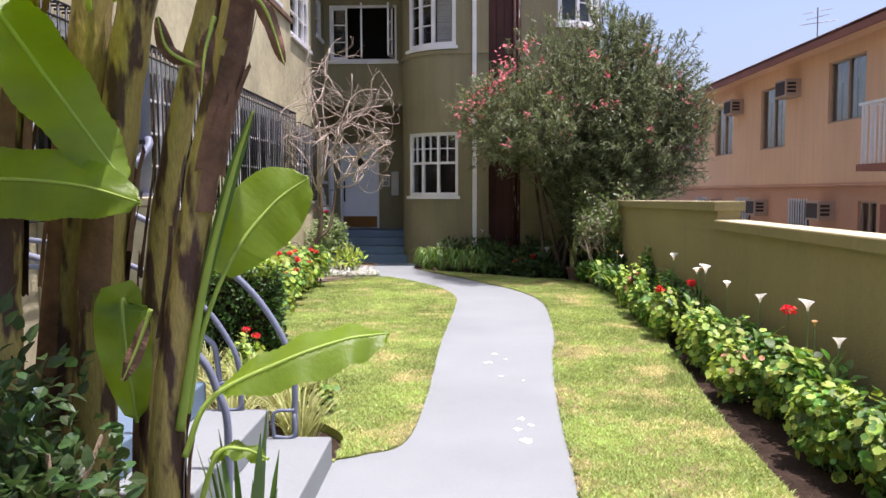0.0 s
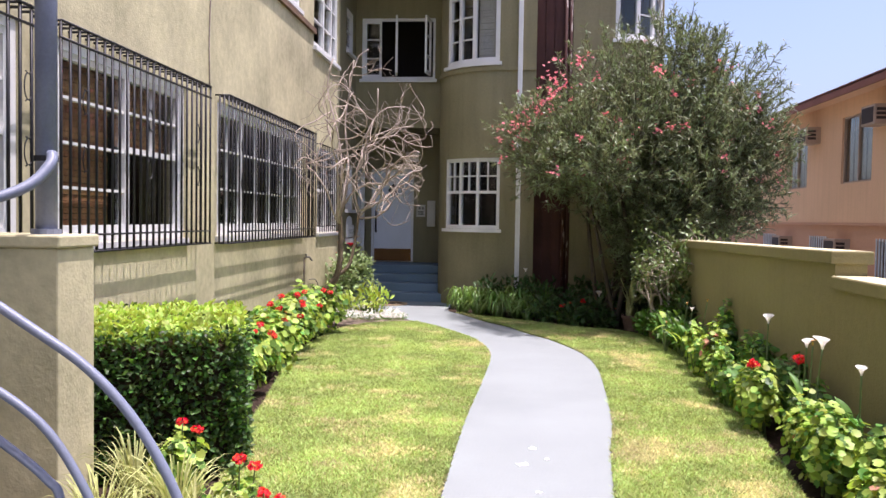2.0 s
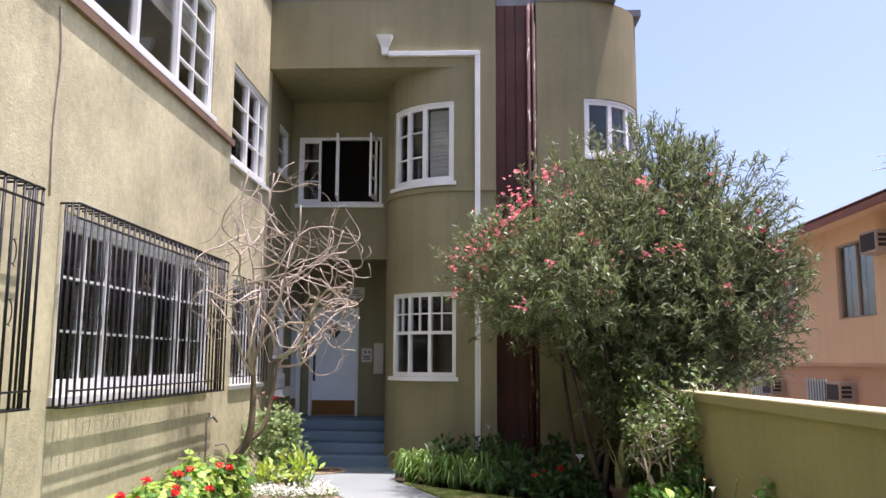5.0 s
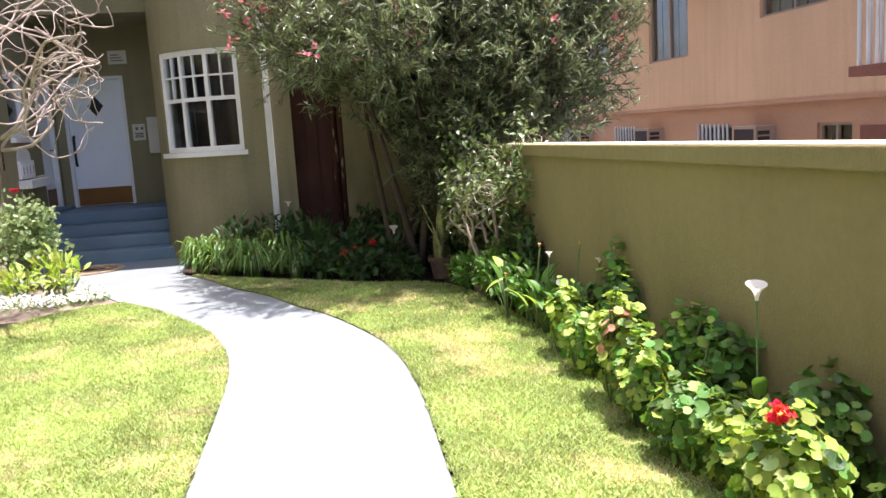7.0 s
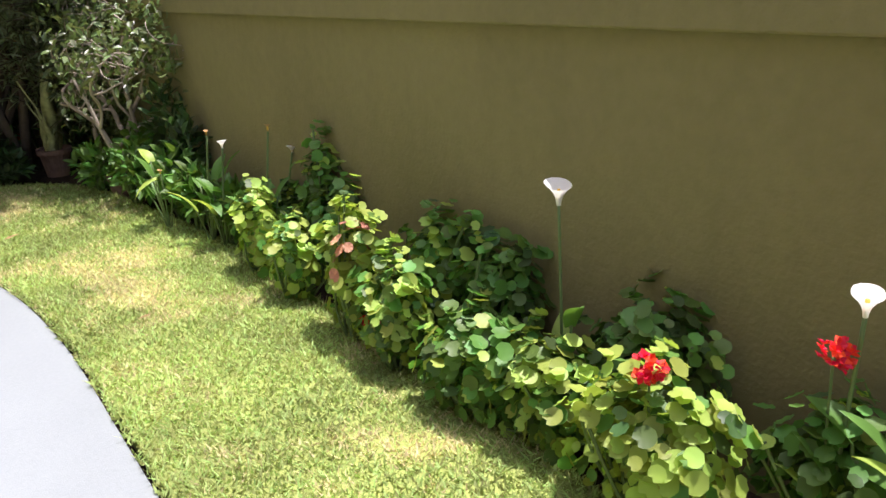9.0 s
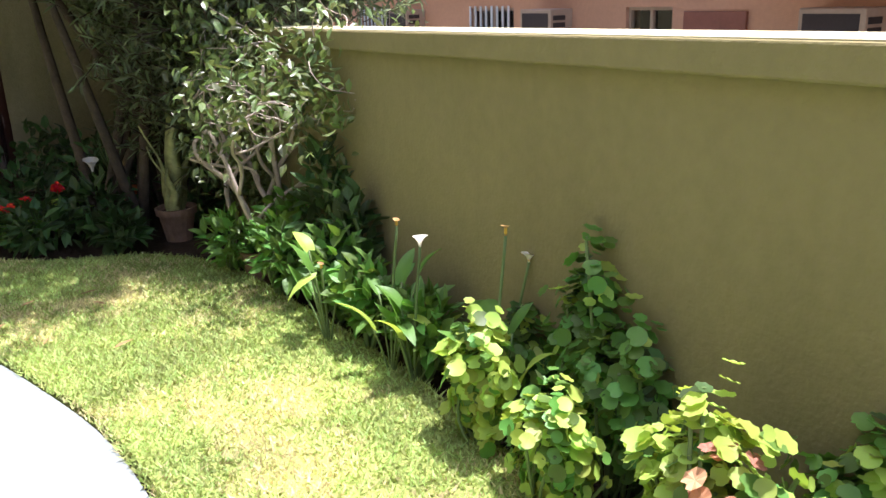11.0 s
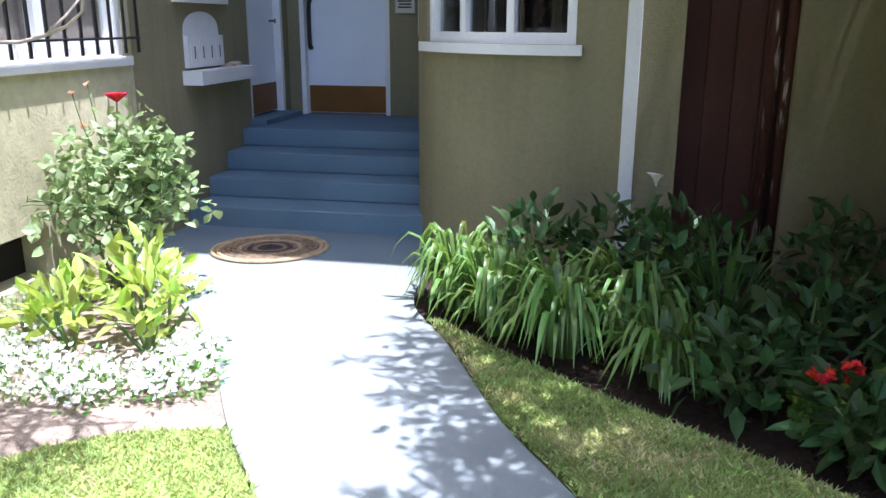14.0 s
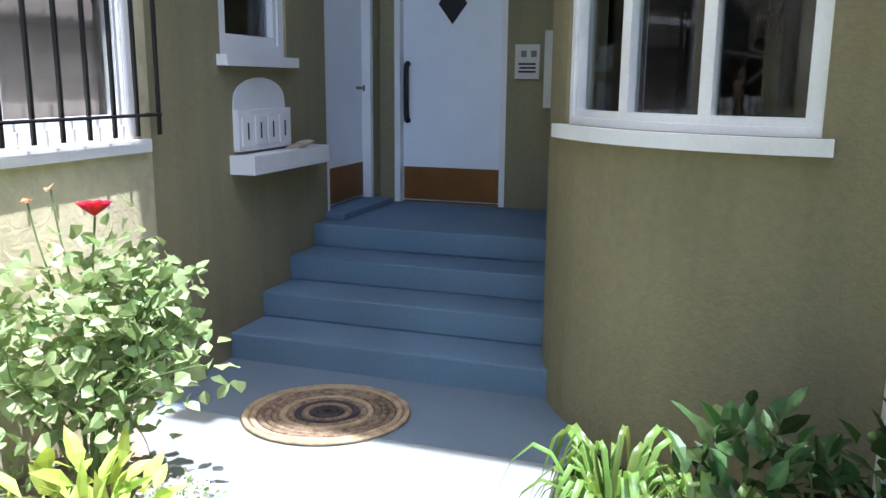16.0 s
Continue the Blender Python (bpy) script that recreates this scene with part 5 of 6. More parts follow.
def bush(name, label, x, y, z, radii, n, L, W, mat, category="shrub", stem_mat=BARK, shell=0.4, lumps=0.25, up=0.4, trunks=6, base=0.0):
    b = thing(name, label, category, x, y, base - 0.05)
    P, out = cloud(n, radii, shell, lumps, x)
    P = P + np.array([0, 0, z - base + 0.05])
    P[:, 2] = np.maximum(P[:, 2], 0.03)
    foliage("foliage", b, P, out, L, W, mat, up)
    idx = rng.choice(n, trunks, replace=False)
    stems(b, [(rng.uniform(-0.05, 0.05), rng.uniform(-0.05, 0.05), 0)] * trunks, P[idx], 0.012, stem_mat, "stem")
    return b


# box hedge
hedge = thing("box_hedge", "clipped square hedge with bright new leaves on top", "hedge", -2.55, 7.5, -0.05)
hedge.rotation_euler = (0, 0, radians(19))
HX, HY, HZ = 0.6, 0.64, 0.97
bm = bmesh.new()
slab(bm, WORLD, -HX + 0.1, HX - 0.1, 0.08, HZ - 0.1, -HY + 0.1, HY - 0.1, 1, 0.06)
part("core", bm, SOIL, hedge, "dense dark twigs inside the hedge")
n = 15000
u, w, s = rng.uniform(-1, 1, n), rng.uniform(-1, 1, n), rng.uniform(0, 1, n)
depth = rng.uniform(-0.11, 0.03, n) + 0.02 * np.sin(u * 9) * np.cos(w * 8)
P = np.where((s < 0.3)[:, None], np.stack([u * HX, w * HY, HZ + depth], 1),
    np.where((s < 0.55)[:, None], np.stack([u * HX, -HY - depth, (w * 0.5 + 0.5) * HZ], 1),
    np.where((s < 0.8)[:, None], np.stack([HX + depth, u * HY, (w * 0.5 + 0.5) * HZ], 1),
    np.where((s < 0.9)[:, None], np.stack([-HX - depth, u * HY, (w * 0.5 + 0.5) * HZ], 1), np.stack([u * HX, HY + depth, (w * 0.5 + 0.5) * HZ], 1)))))
out = np.where((s < 0.3)[:, None], [[0, 0, 1.0]], np.where((s < 0.55)[:, None], [[0, -1.0, 0]], np.where((s < 0.8)[:, None], [[1.0, 0, 0]], np.where((s < 0.9)[:, None], [[-1.0, 0, 0]], [[0, 1.0, 0]]))))
young = (s < 0.3) & (rng.uniform(size=n) < 0.93)
older = ~young & (rng.uniform(size=n) < 0.6)
foliage("foliage", hedge, P[older], out[older], 0.045, 0.0145, LEAF_DARK, 0.3, 0.9)
foliage("foliage", hedge, P[~young & ~older], out[~young & ~older], 0.048, 0.0155, LEAF_MID, 0.3, 0.9)
foliage("young_leaves", hedge, P[young], out[young], 0.055, 0.017, LEAF_LIME, 0.5, 0.9, label="bright new leaves on the clipped top")

# oleander
ole = thing("oleander", "large oleander tree with pink blossoms against the house", "tree", 1.75, 15.35, -0.05)
CLUMPS = [(1.3, 0.0, 3.6, 1.15), (0.2, -0.2, 3.5, 1.25), (-0.9, -0.1, 3.3, 1.0), (-1.4, 0.0, 2.9, 0.75), (0.3, 0.2, 2.5, 1.3), (1.5, 0.0, 2.6, 1.15), (-0.6, 0.1, 2.2, 1.0),
          (0.75, 0.1, 4.25, 0.85), (-0.3, 0.0, 4.0, 0.9), (1.9, -0.1, 3.1, 0.7), (1.2, -0.4, 1.7, 0.85), (0.7, -0.45, 2.9, 0.95), (-0.4, -0.75, 2.7, 0.95), (1.0, 0.2, 4.6, 0.45), (1.5, -0.3, 1.9, 0.65), (-0.5, 1.25, 2.9, 0.9), (0.6, 1.2, 2.8, 1.0), (1.3, 1.2, 3.0, 1.0), (0.9, -0.1, 1.35, 0.8), (0.2, 0.3, 1.7, 0.8), (1.0, -0.6, 0.8, 0.55), (2.0, 0.1, 2.4, 0.6), (0.1, -0.9, 3.3, 0.8), (1.0, 0.5, 1.2, 0.9), (-0.75, -1.15, 2.9, 0.75), (-0.1, -1.25, 2.6, 0.7), (-1.5, -0.9, 3.3, 0.5), (-1.3, -0.5, 2.75, 0.6), (-1.2, 0.7, 3.0, 0.9), (0.0, 0.9, 3.2, 1.0), (-1.1, -1.2, 2.7, 0.65), (-0.5, -1.65, 2.5, 0.55), (0.2, -0.25, 1.25, 0.6), (0.75, -0.4, 1.5, 0.65), (-0.2, 0.1, 1.75, 0.6), (0.6, 0.5, 0.7, 0.5), (-0.35, 0.8, 1.2, 0.6), (0.3, 0.5, 1.0, 0.7), (0.45, 0.1, 1.5, 0.7), (-0.1, 0.9, 1.6, 0.8), (0.8, 0.9, 1.2, 0.8), (0.35, 1.3, 3.6, 0.85), (1.3, 1.3, 3.7, 0.8), (2.0, 0.9, 3.2, 0.75), (0.4, -0.4, 0.9, 0.55), (0.35, 0.1, 0.7, 0.55), (0.45, -0.5, 1.7, 0.6), (0.3, 0.6, 1.9, 0.8), (-0.2, 1.3, 3.3, 0.7), (-0.9, 1.3, 3.4, 0.65), (0.2, 1.6, 2.7, 0.65), (1.0, 1.6, 3.2, 0.75), (1.8, 1.4, 3.6, 0.7), (0.9, 0.7, 2.2, 0.8), (0.85, -0.5, 2.0, 0.65), (0.6, -0.85, 1.9, 0.55), (1.1, -0.8, 2.35, 0.6), (0.5, -0.7, 1.3, 0.5)]
roots = [Vector((-0.35, 0.2, 0)), Vector((-0.1, 0.0, 0)), Vector((0.15, 0.25, 0)), Vector((0.4, 0.0, 0)), Vector((0.7, 0.15, 0))]
for i, (x, y, z, r) in enumerate(CLUMPS):
    if i > 19:
        continue
    a = roots[i % 5]
    b = Vector((x, y, z))
    m = a.lerp(b, 0.45) + Vector((rng.uniform(-0.15, 0.15), rng.uniform(-0.15, 0.15), 0.45))
    line = bend([a, m, b], 5)
    rod("limb", line, [0.045 - 0.032 * k / (len(line) - 1) for k in range(len(line))], BARK_DARK, ole, 7)
TP, TO = [], []
for x, y, z, r in CLUMPS:
    n = int((112 if x < 0.25 and y < 0.6 else 300) * r * r)
    d = ball(n)
    rr = r * (0.4 + 0.62 * rng.uniform(0, 1, n) ** 0.7)
    TP.append(np.array([x, y, z]) + d * rr[:, None] * np.array([1, 0.95, 1]))
    TO.append(unit(d + np.array([0, 0, 0.55])))
TP, TO = np.concatenate(TP), np.concatenate(TO)
# the crown's underside: high over the boards, down to the ground round the stems, clear of the garden wall
under = np.interp(TP[:, 0] - 0.21 * TP[:, 1], [-0.95, -0.55, -0.2, 0.05, 0.55, 0.7], [2.0, 1.95, 1.4, 0.4, 0.4, 1.55]) + 0.16 * np.sin(TP[:, 0] * 7) * np.cos(TP[:, 1] * 6) + rng.normal(0, 0.08, len(TP))
TP, TO = TP[TP[:, 2] > under], TO[TP[:, 2] > under]
stray = rng.uniform(size=len(TP)) < 0.06
TP = TP + TO * np.where(stray, rng.uniform(0.1, 0.3, len(TP)), 0)[:, None]
V, F = [], []
for p, o in zip(TP, TO):
    tube([tuple(p - o * 0.22), tuple(p + o * 0.12)], 0.0045, 3, V, F)
mesh_object("twig_mass", V, F, BARK_DARK, ole)
k = 19
LP = np.repeat(TP, k, 0)
LO = np.repeat(TO, k, 0)
LP = LP + LO * rng.uniform(-0.16, 0.12, len(LP))[:, None]
foliage("foliage", ole, LP, LO, 0.112, 0.0098, OLEANDER, 0.1, 0.75, 0.3)
face = TP[(TO[:, 1] < 0.25) & (TP[:, 2] > 2.2)]
for i in rng.choice(len(face), 125, replace=False):
    p = face[i] + np.array([0, -0.08, 0.06])
    cl = p + rng.normal(size=(7, 3)) * 0.04
    mesh_object("blossom", *petals(cl, 0.034, 5), PINK, ole, "cluster of pink blossoms")
for p, r in ((np.array([-1.7, -0.3, 3.15]), 0.3), (np.array([-1.45, -0.5, 3.45]), 0.4), (np.array([-1.15, -0.6, 3.85]), 0.4)):
    for j in range(9):
        mesh_object("blossom", *petals(p + ball(6) * r * rng.uniform(0.2, 1.0), 0.036, 5), PINK, ole, "cluster of pink blossoms")

# sapling before the garden wall, with pale twisting stems
sap = thing("young_fig", "straggling shrub with pale twisting stems and glossy leaves", "shrub", 2.08, 13.95, -0.05)
tips = []


def fork(p, d, l, r, level, mat, parent, spread, out, name="branch", curl=0.35, keep=None, thin=0.62, low=None):
    """A branch that bends, thins and forks."""
    pts, rad = [p], [r]
    q = p
    for i in range(6):
        d = (d + Vector(rng.normal(size=3)) * curl).normalized()
        q = q + d * l / 6
        if keep is not None and q.x < keep:
            d.x, q.x = abs(d.x), keep
        if low is not None and q.z < low + 0.3:
            d = (d + Vector((0, 0, 1.2 * (low + 0.4 - q.z) + 0.15))).normalized()
        if low is not None and q.y > 0.3:
            d, q.y = (d + Vector((0, -0.9, 0))).normalized(), 0.3 + 0.4 * (q.y - 0.3)
        if low is not None and q.x > 1.6:
            d = (d + Vector((-0.9, 0, 0.2))).normalized()
        pts.append(q)
        rad.append(r * (1 - 0.067 * (i + 1)))
    rod(name, bend(pts, 2), np.interp(np.linspace(0, 6, 13), range(7), rad).tolist(), mat, parent, 6 if r > 0.006 else 4)
    out.append((q, d))
    if level:
        for i in range(2 if level > 1 or low is not None else 3):
            nd = (d + Vector(rng.normal(size=3)) * spread).normalized()
            fork(pts[3 + i % 4], nd, l * rng.uniform(0.5, 0.78), r * thin, level - 1, mat, parent, spread, out, name, curl, keep, thin, low)


for a in ((-0.05, 0, 0), (0.08, 0.05, 0), (0.0, -0.08, 0), (0.02, 0.3, 0), (-0.02, 0.5, 0), (0.05, -0.05, 0.1), (0.1, -0.3, 0)):
    fork(Vector(a), Vector((rng.uniform(-0.25, 0.25), rng.uniform(-0.7, 0.0), 1)), 1.22, 0.02, 3, BARK_PALE, sap, 0.55, tips, "branch", 0.28, -0.3)
TPs = np.array([tuple(t[0]) for t in tips])
LP = np.repeat(TPs, 20, 0) + rng.normal(size=(len(TPs) * 20, 3)) * 0.11
LP[:, 0] = np.where(LP[:, 2] < 1.45, np.clip(LP[:, 0], -0.4, 0.19 - 0.05 * rng.uniform(size=len(LP))), LP[:, 0])
LP = LP[LP[:, 1] > -1.15]
LP[:, 2] = np.maximum(LP[:, 2], 0.3 + 0.2 * rng.uniform(size=len(LP)))
foliage("foliage", sap, LP, unit(rng.normal(size=LP.shape)), 0.072, 0.017, LEAF_FIG, -0.2, 0.8, 0.3)

# bare twisting tree by the house wall
bare = thing("bare_tree", "leafless small tree with tangled curling pale twigs", "tree", -3.12, 14.55, -0.05)
trunk = bend([(-0.1, 0, 0), (0.02, -0.02, 0.26), (0.22, -0.05, 0.6), (0.36, -0.05, 0.82), (0.4, -0.03, 1.2), (0.38, 0.0, 1.75)], 5)
rod("trunk", trunk, [0.075 - 0.045 * i / (len(trunk) - 1) for i in range(len(trunk))], BARK, bare, 10)
limb2 = bend([(0.34, -0.05, 0.78), (0.52, 0.02, 0.95), (0.6, 0.08, 1.3), (0.66, 0.12, 1.8)], 5)
rod("limb", limb2, [0.034 - 0.016 * i / (len(limb2) - 1) for i in range(len(limb2))], BARK, bare, 8)
ends = []
for base, d, l in (((0.39, -0.02, 1.6), (-0.15, -0.9, 0.9), 1.5), ((0.39, -0.02, 1.6), (0.2, -0.8, 1.2), 1.5), ((0.38, 0.0, 1.6), (-0.2, -0.5, 1.2), 1.4), ((0.38, 0.0, 1.75), (0.1, 0.1, 1.3), 1.4), ((0.38, 0.0, 1.75), (-0.1, -0.35, 1.2), 1.6),
                   ((0.38, 0.0, 1.75), (0.5, -0.4, 0.9), 1.3), ((0.65, 0.12, 1.7), (0.9, 0.0, 0.8), 1.1), ((0.66, 0.12, 1.8), (0.9, 0.25, 0.5), 1.2), ((0.66, 0.12, 1.8), (0.6, -0.3, 1.0), 1.4), ((0.66, 0.12, 1.8), (0.2, 0.3, 1.2), 1.2),
                   ((0.65, 0.12, 1.7), (0.6, -0.6, 0.9), 1.1), ((0.38, 0.0, 1.7), (0.0, -1.0, 0.9), 1.7)):
    fork(Vector(base), Vector(d).normalized(), l * 1.55, 0.018, 3, BARK_PALE, bare, 0.8, ends, "twig", 0.34, -0.1, 0.64, 1.7)

# rose bush
rose = thing("rose_bush", "tall rose bush with grey-green leaves and a crimson bloom", "shrub", -3.0, 16.5, -0.05)
canes = []
for d in ((0.05, 0.02, 1), (-0.25, -0.1, 0.9), (0.45, 0.1, 0.8), (0.1, -0.3, 0.9), (-0.3, 0.15, 0.8), (0.25, -0.2, 0.9), (-0.05, 0.1, 1.2)):
    fork(Vector((rng.uniform(-0.06, 0.06), rng.uniform(-0.06, 0.06), 0)), Vector(d).normalized(), rng.uniform(0.52, 0.7), 0.011, 2, STEM, rose, 0.3, canes, "cane", 0.14, -0.33)
CP = np.array([tuple(t[0]) for t in canes])
LP = np.repeat(CP, 30, 0) + rng.normal(size=(len(CP) * 30, 3)) * np.array([0.11, 0.1, 0.17])
tall = np.clip((LP[:, 2] - 0.1) / 1.15, 0, 1)
girth = 0.22 + 0.24 * np.sin(np.minimum(tall * 1.25, 1) * math.pi) * (1 - 0.45 * tall) + 0.05 * np.sin(LP[:, 2] * 17) + 0.05 * np.sin(np.arctan2(LP[:, 1], LP[:, 0]) * 3)
LP[:, 2] *= 1.12
LP = LP[(np.hypot(LP[:, 0], LP[:, 1]) < girth * 1.15) & (LP[:, 2] > 0.2) & (LP[:, 2] < 1.27) & (LP[:, 0] > -0.38)]
foliage("foliage", rose, LP, unit(rng.normal(size=LP.shape)), 0.072, 0.034, LEAF_ROSE, 0.1, 0.6, 0.2)
rod("flower_stalk", bend([(0.0, 0.05, 0.75), (0.02, 0.06, 1.0), (0.03, 0.08, 1.19)], 4), 0.005, STEM, rose, 5)
for ring, (m, rr, tilt) in enumerate(((6, 0.034, 1.8), (8, 0.055, 1.1), (10, 0.072, 0.55))):
    aa = np.array([2 * math.pi * q / m + ring for q in range(m)])
    Dd = np.stack([np.cos(aa), np.sin(aa), np.full(m, tilt)], 1)
    mesh_object("petal_ring", *leaf_arrays(np.repeat(np.array([[0.03, 0.08, 1.19]]), m, 0), Dd, np.repeat(np.array([[0, 0, 1.0]]), m, 0), rr * 1.25, rr * 0.6, 0.4, -0.2, 0.65), CRIMSON, rose, "crimson petals")
for x, y, z in ((-0.1, 0.0, 1.3), (-0.17, -0.05, 1.25), (-0.22, 0.1, 1.05), (0.1, -0.1, 0.72), (0.22, 0.05, 0.6)):
    rod("flower_stalk", bend([(x * 0.4, y, z - 0.35), (x * 0.8, y, z - 0.15), (x, y, z)], 3), 0.004, STEM, rose, 5)
    mesh_object("faded_bloom", *petals(np.array([[x, y, z]]), 0.03, 7), PETAL_SALMON, rose, "faded salmon bloom")

# planting between the house wall and the apron
for x, y, h, r in ((-2.55, 15.95, 0.5, 0.26), (-2.3, 15.65, 0.45, 0.22), (-2.75, 15.6, 0.35, 0.22)):
    b = bush("leafy_perennial", "broad-leaved lime green perennial beside the apron", x, y, h * 0.55, (r, r, h * 0.45), 70, 0.15, 0.027, LEAF_LIME, "plant", STEM, 0.15, 0.2, 1.1, 8)
for x, y, r in ((-2.75, 15.2, 0.32), (-2.35, 15.15, 0.26), (-1.98, 15.25, 0.24), (-3.05, 15.35, 0.25), (-2.05, 15.55, 0.2), (-2.6, 16.45, 0.16)):
    al = thing("alyssum_mat", "low mat of tiny white alyssum flowers", "plant", x, y, -0.03, "white alyssum mats")
    P, out = cloud(420, (r, r, 0.1), 0.3, 0.3, x)
    P[:, 2] = np.abs(P[:, 2]) + 0.03
    foliage("foliage", al, P, out, 0.04, 0.007, LEAF_MID, 0.6, 0.8)
    k = rng.choice(420, 260, replace=False)
    mesh_object("blossoms", *petals(P[k] + np.array([0, 0, 0.03]), 0.02, 4), PETAL_WHITE, al, "tiny white blossoms")
for x, y in ((-3.1, 15.75), (-3.0, 14.95), (-3.15, 16.1)):
    bush("low_weeds", "low straggling weeds on dry soil", x, y, 0.1, (0.2, 0.25, 0.1), 220, 0.05, 0.01, LEAF_ROSE, "plant", STEM, 0.3, 0.3, 0.5, 5)

# geraniums along the house wall
RG = "bushy geranium with scarlet flowers by the house wall"
for x, y, r, h, fl in ((-2.85, 9.35, 0.3, 0.5, 3), (-2.9, 10.2, 0.32, 0.55, 5), (-2.88, 10.9, 0.33, 0.6, 5), (-2.95, 11.7, 0.34, 0.62, 5), (-2.98, 12.5, 0.32, 0.62, 4), (-2.95, 13.3, 0.36, 0.72, 4)):
    x, r = x + 0.1, r * 1.15
    geranium(x, y, r, h, [(x + rng.uniform(0.0, 0.9) * r, y + rng.uniform(-0.9, 0.5) * r, h * rng.uniform(0.7, 1.12)) for _ in range(fl)], RG, group="geraniums by the house", lime=0.55, head=0.032)
for x, y in ((-1.55, 5.75), (-1.85, 6.2), (-2.1, 5.85), (-1.35, 5.45), (-2.25, 6.55), (-1.75, 5.5), (-1.2, 5.0), (-1.65, 5.05)):
    strap_clump("striped_grass", "pale striped grassy clump beside the stoop", x, y, 0.3, 0.34, 90, STRAP_PALE, 0.006, group="striped grass clumps")
for x, y, z in ((-1.45, 5.95, 0.38), (-1.95, 6.45, 0.42), (-1.25, 5.7, 0.3)):
    geranium(x, y, 0.14, z, [(x + 0.05, y - 0.05, z + 0.06), (x + 0.1, y + 0.04, z)], "small geranium with orange-red flowers by the stoop", group="stoop geraniums", lime=0.6, size=0.03, head=0.027)

# bed along the garden wall
BEDG = "lush geranium with round scalloped leaves under the garden wall"
for x, y, r, h, flowers, dead, lime in ((2.02, 4.3, 0.28, 0.5, (), 0, 0.4), (1.94, 4.75, 0.26, 0.46, (), 0, 0.5), (2.05, 5.35, 0.25, 0.52, (), 0, 0.3), (2.02, 5.85, 0.24, 0.56, ((2.1, 5.84, 0.72),), 4, 0.3), (1.9, 6.3, 0.24, 0.42, (), 6, 0.7),
                                        (2.1, 6.75, 0.22, 0.52, (), 0, 0.3), (1.98, 7.2, 0.24, 0.5, (), 0, 0.6), (2.0, 7.65, 0.25, 0.48, (), 5, 0.6), (2.12, 8.18, 0.2, 0.5, ((2.08, 8.23, 0.64),), 0, 0.1), (1.94, 8.62, 0.22, 0.54, ((1.86, 8.6, 0.54),), 0, 0.75),
                                        (2.18, 8.85, 0.2, 0.58, (), 0, 0.05), (2.02, 9.12, 0.2, 0.42, (), 0, 0.5), (1.98, 9.45, 0.22, 0.42, (), 0, 0.15), (2.18, 9.6, 0.18, 0.58, (), 0, 0.05), (2.2, 9.98, 0.2, 0.62, (), 0, 0.15), (1.95, 9.92, 0.17, 0.52, ((1.88, 10.0, 0.2),), 0, 0.6),
                                        (1.99, 10.27, 0.17, 0.66, (), 26, 0.85), (2.0, 10.88, 0.15, 0.44, (), 0, 0.6), (2.2, 10.85, 0.17, 0.58, (), 0, 0.08), (2.22, 11.05, 0.14, 0.76, (), 0, 0.1), (2.03, 11.33, 0.14, 0.54, (), 0, 0.8), (2.2, 11.4, 0.14, 0.46, (), 0, 0.1)):
    geranium(x + (0.05 if x > 2.1 else -0.02), y, r, h * 1.03, flowers, BEDG, group="geraniums in the bed", lime=lime, dead=dead, size=0.0315)
WL = "calla lily with a white funnel bloom before the garden wall"
for x, y, h, lx2, fl, s in ((2.06, 5.06, 0.6, 0.02, 0, 0.11), (2.06, 5.48, 0.76, 0.02, 0, 0.12), (2.1, 5.44, 0.66, 0.0, 1, 0.07), (2.06, 6.43, 0.7, 0.02, 0, 0.11), (2.08, 7.2, 0.72, 0.0, 0, 0.09), (2.05, 7.9, 0.78, 0.04, 0, 0.13), (2.08, 8.2, 0.74, 0.02, 0, 0.1), (2.08, 8.08, 0.77, 0.02, 1, 0.07),
                       (2.12, 9.19, 0.79, 0.02, 0, 0.12), (2.02, 11.3, 0.76, 0.1, 1, 0.065), (2.22, 11.5, 0.6, 0.08, 0, 0.06), (2.02, 11.88, 0.6, 0.05, 0, 0.08), (2.0, 12.05, 0.66, 0.04, 1, 0.05), (1.9, 12.5, 0.36, 0.0, 1, 0.05), (1.98, 6.0, 0.5, 0.0, 1, 0.05)):
    lily(x + 0.02, y, h, (lx2, rng.uniform(-0.05, 0.05)), WL if not fl else "calla lily with a withered tan bloom in the bed", WITHERED if fl else PETAL_WHITE, s * 0.62, 6, leaf_h=0.5)
for x, y, h, r in ((1.98, 12.35, 0.4, 0.17), (2.0, 12.75, 0.46, 0.2), (1.9, 13.25, 0.42, 0.22), (1.78, 13.85, 0.36, 0.2), (2.05, 11.95, 0.36, 0.16), (2.05, 13.5, 0.5, 0.2), (1.98, 5.1, 0.5, 0.2), (1.95, 3.85, 0.45, 0.25)):
    bush("glossy_perennial", "dark glossy broad-leaved plant in the shaded bed", x + 0.09, y, h * 0.58, (r * 0.6, r * 1.2, h * 0.42), 170, 0.105, 0.027, LEAF_MID, "plant", STEM, 0.3, 0.2, 0.6, 6)

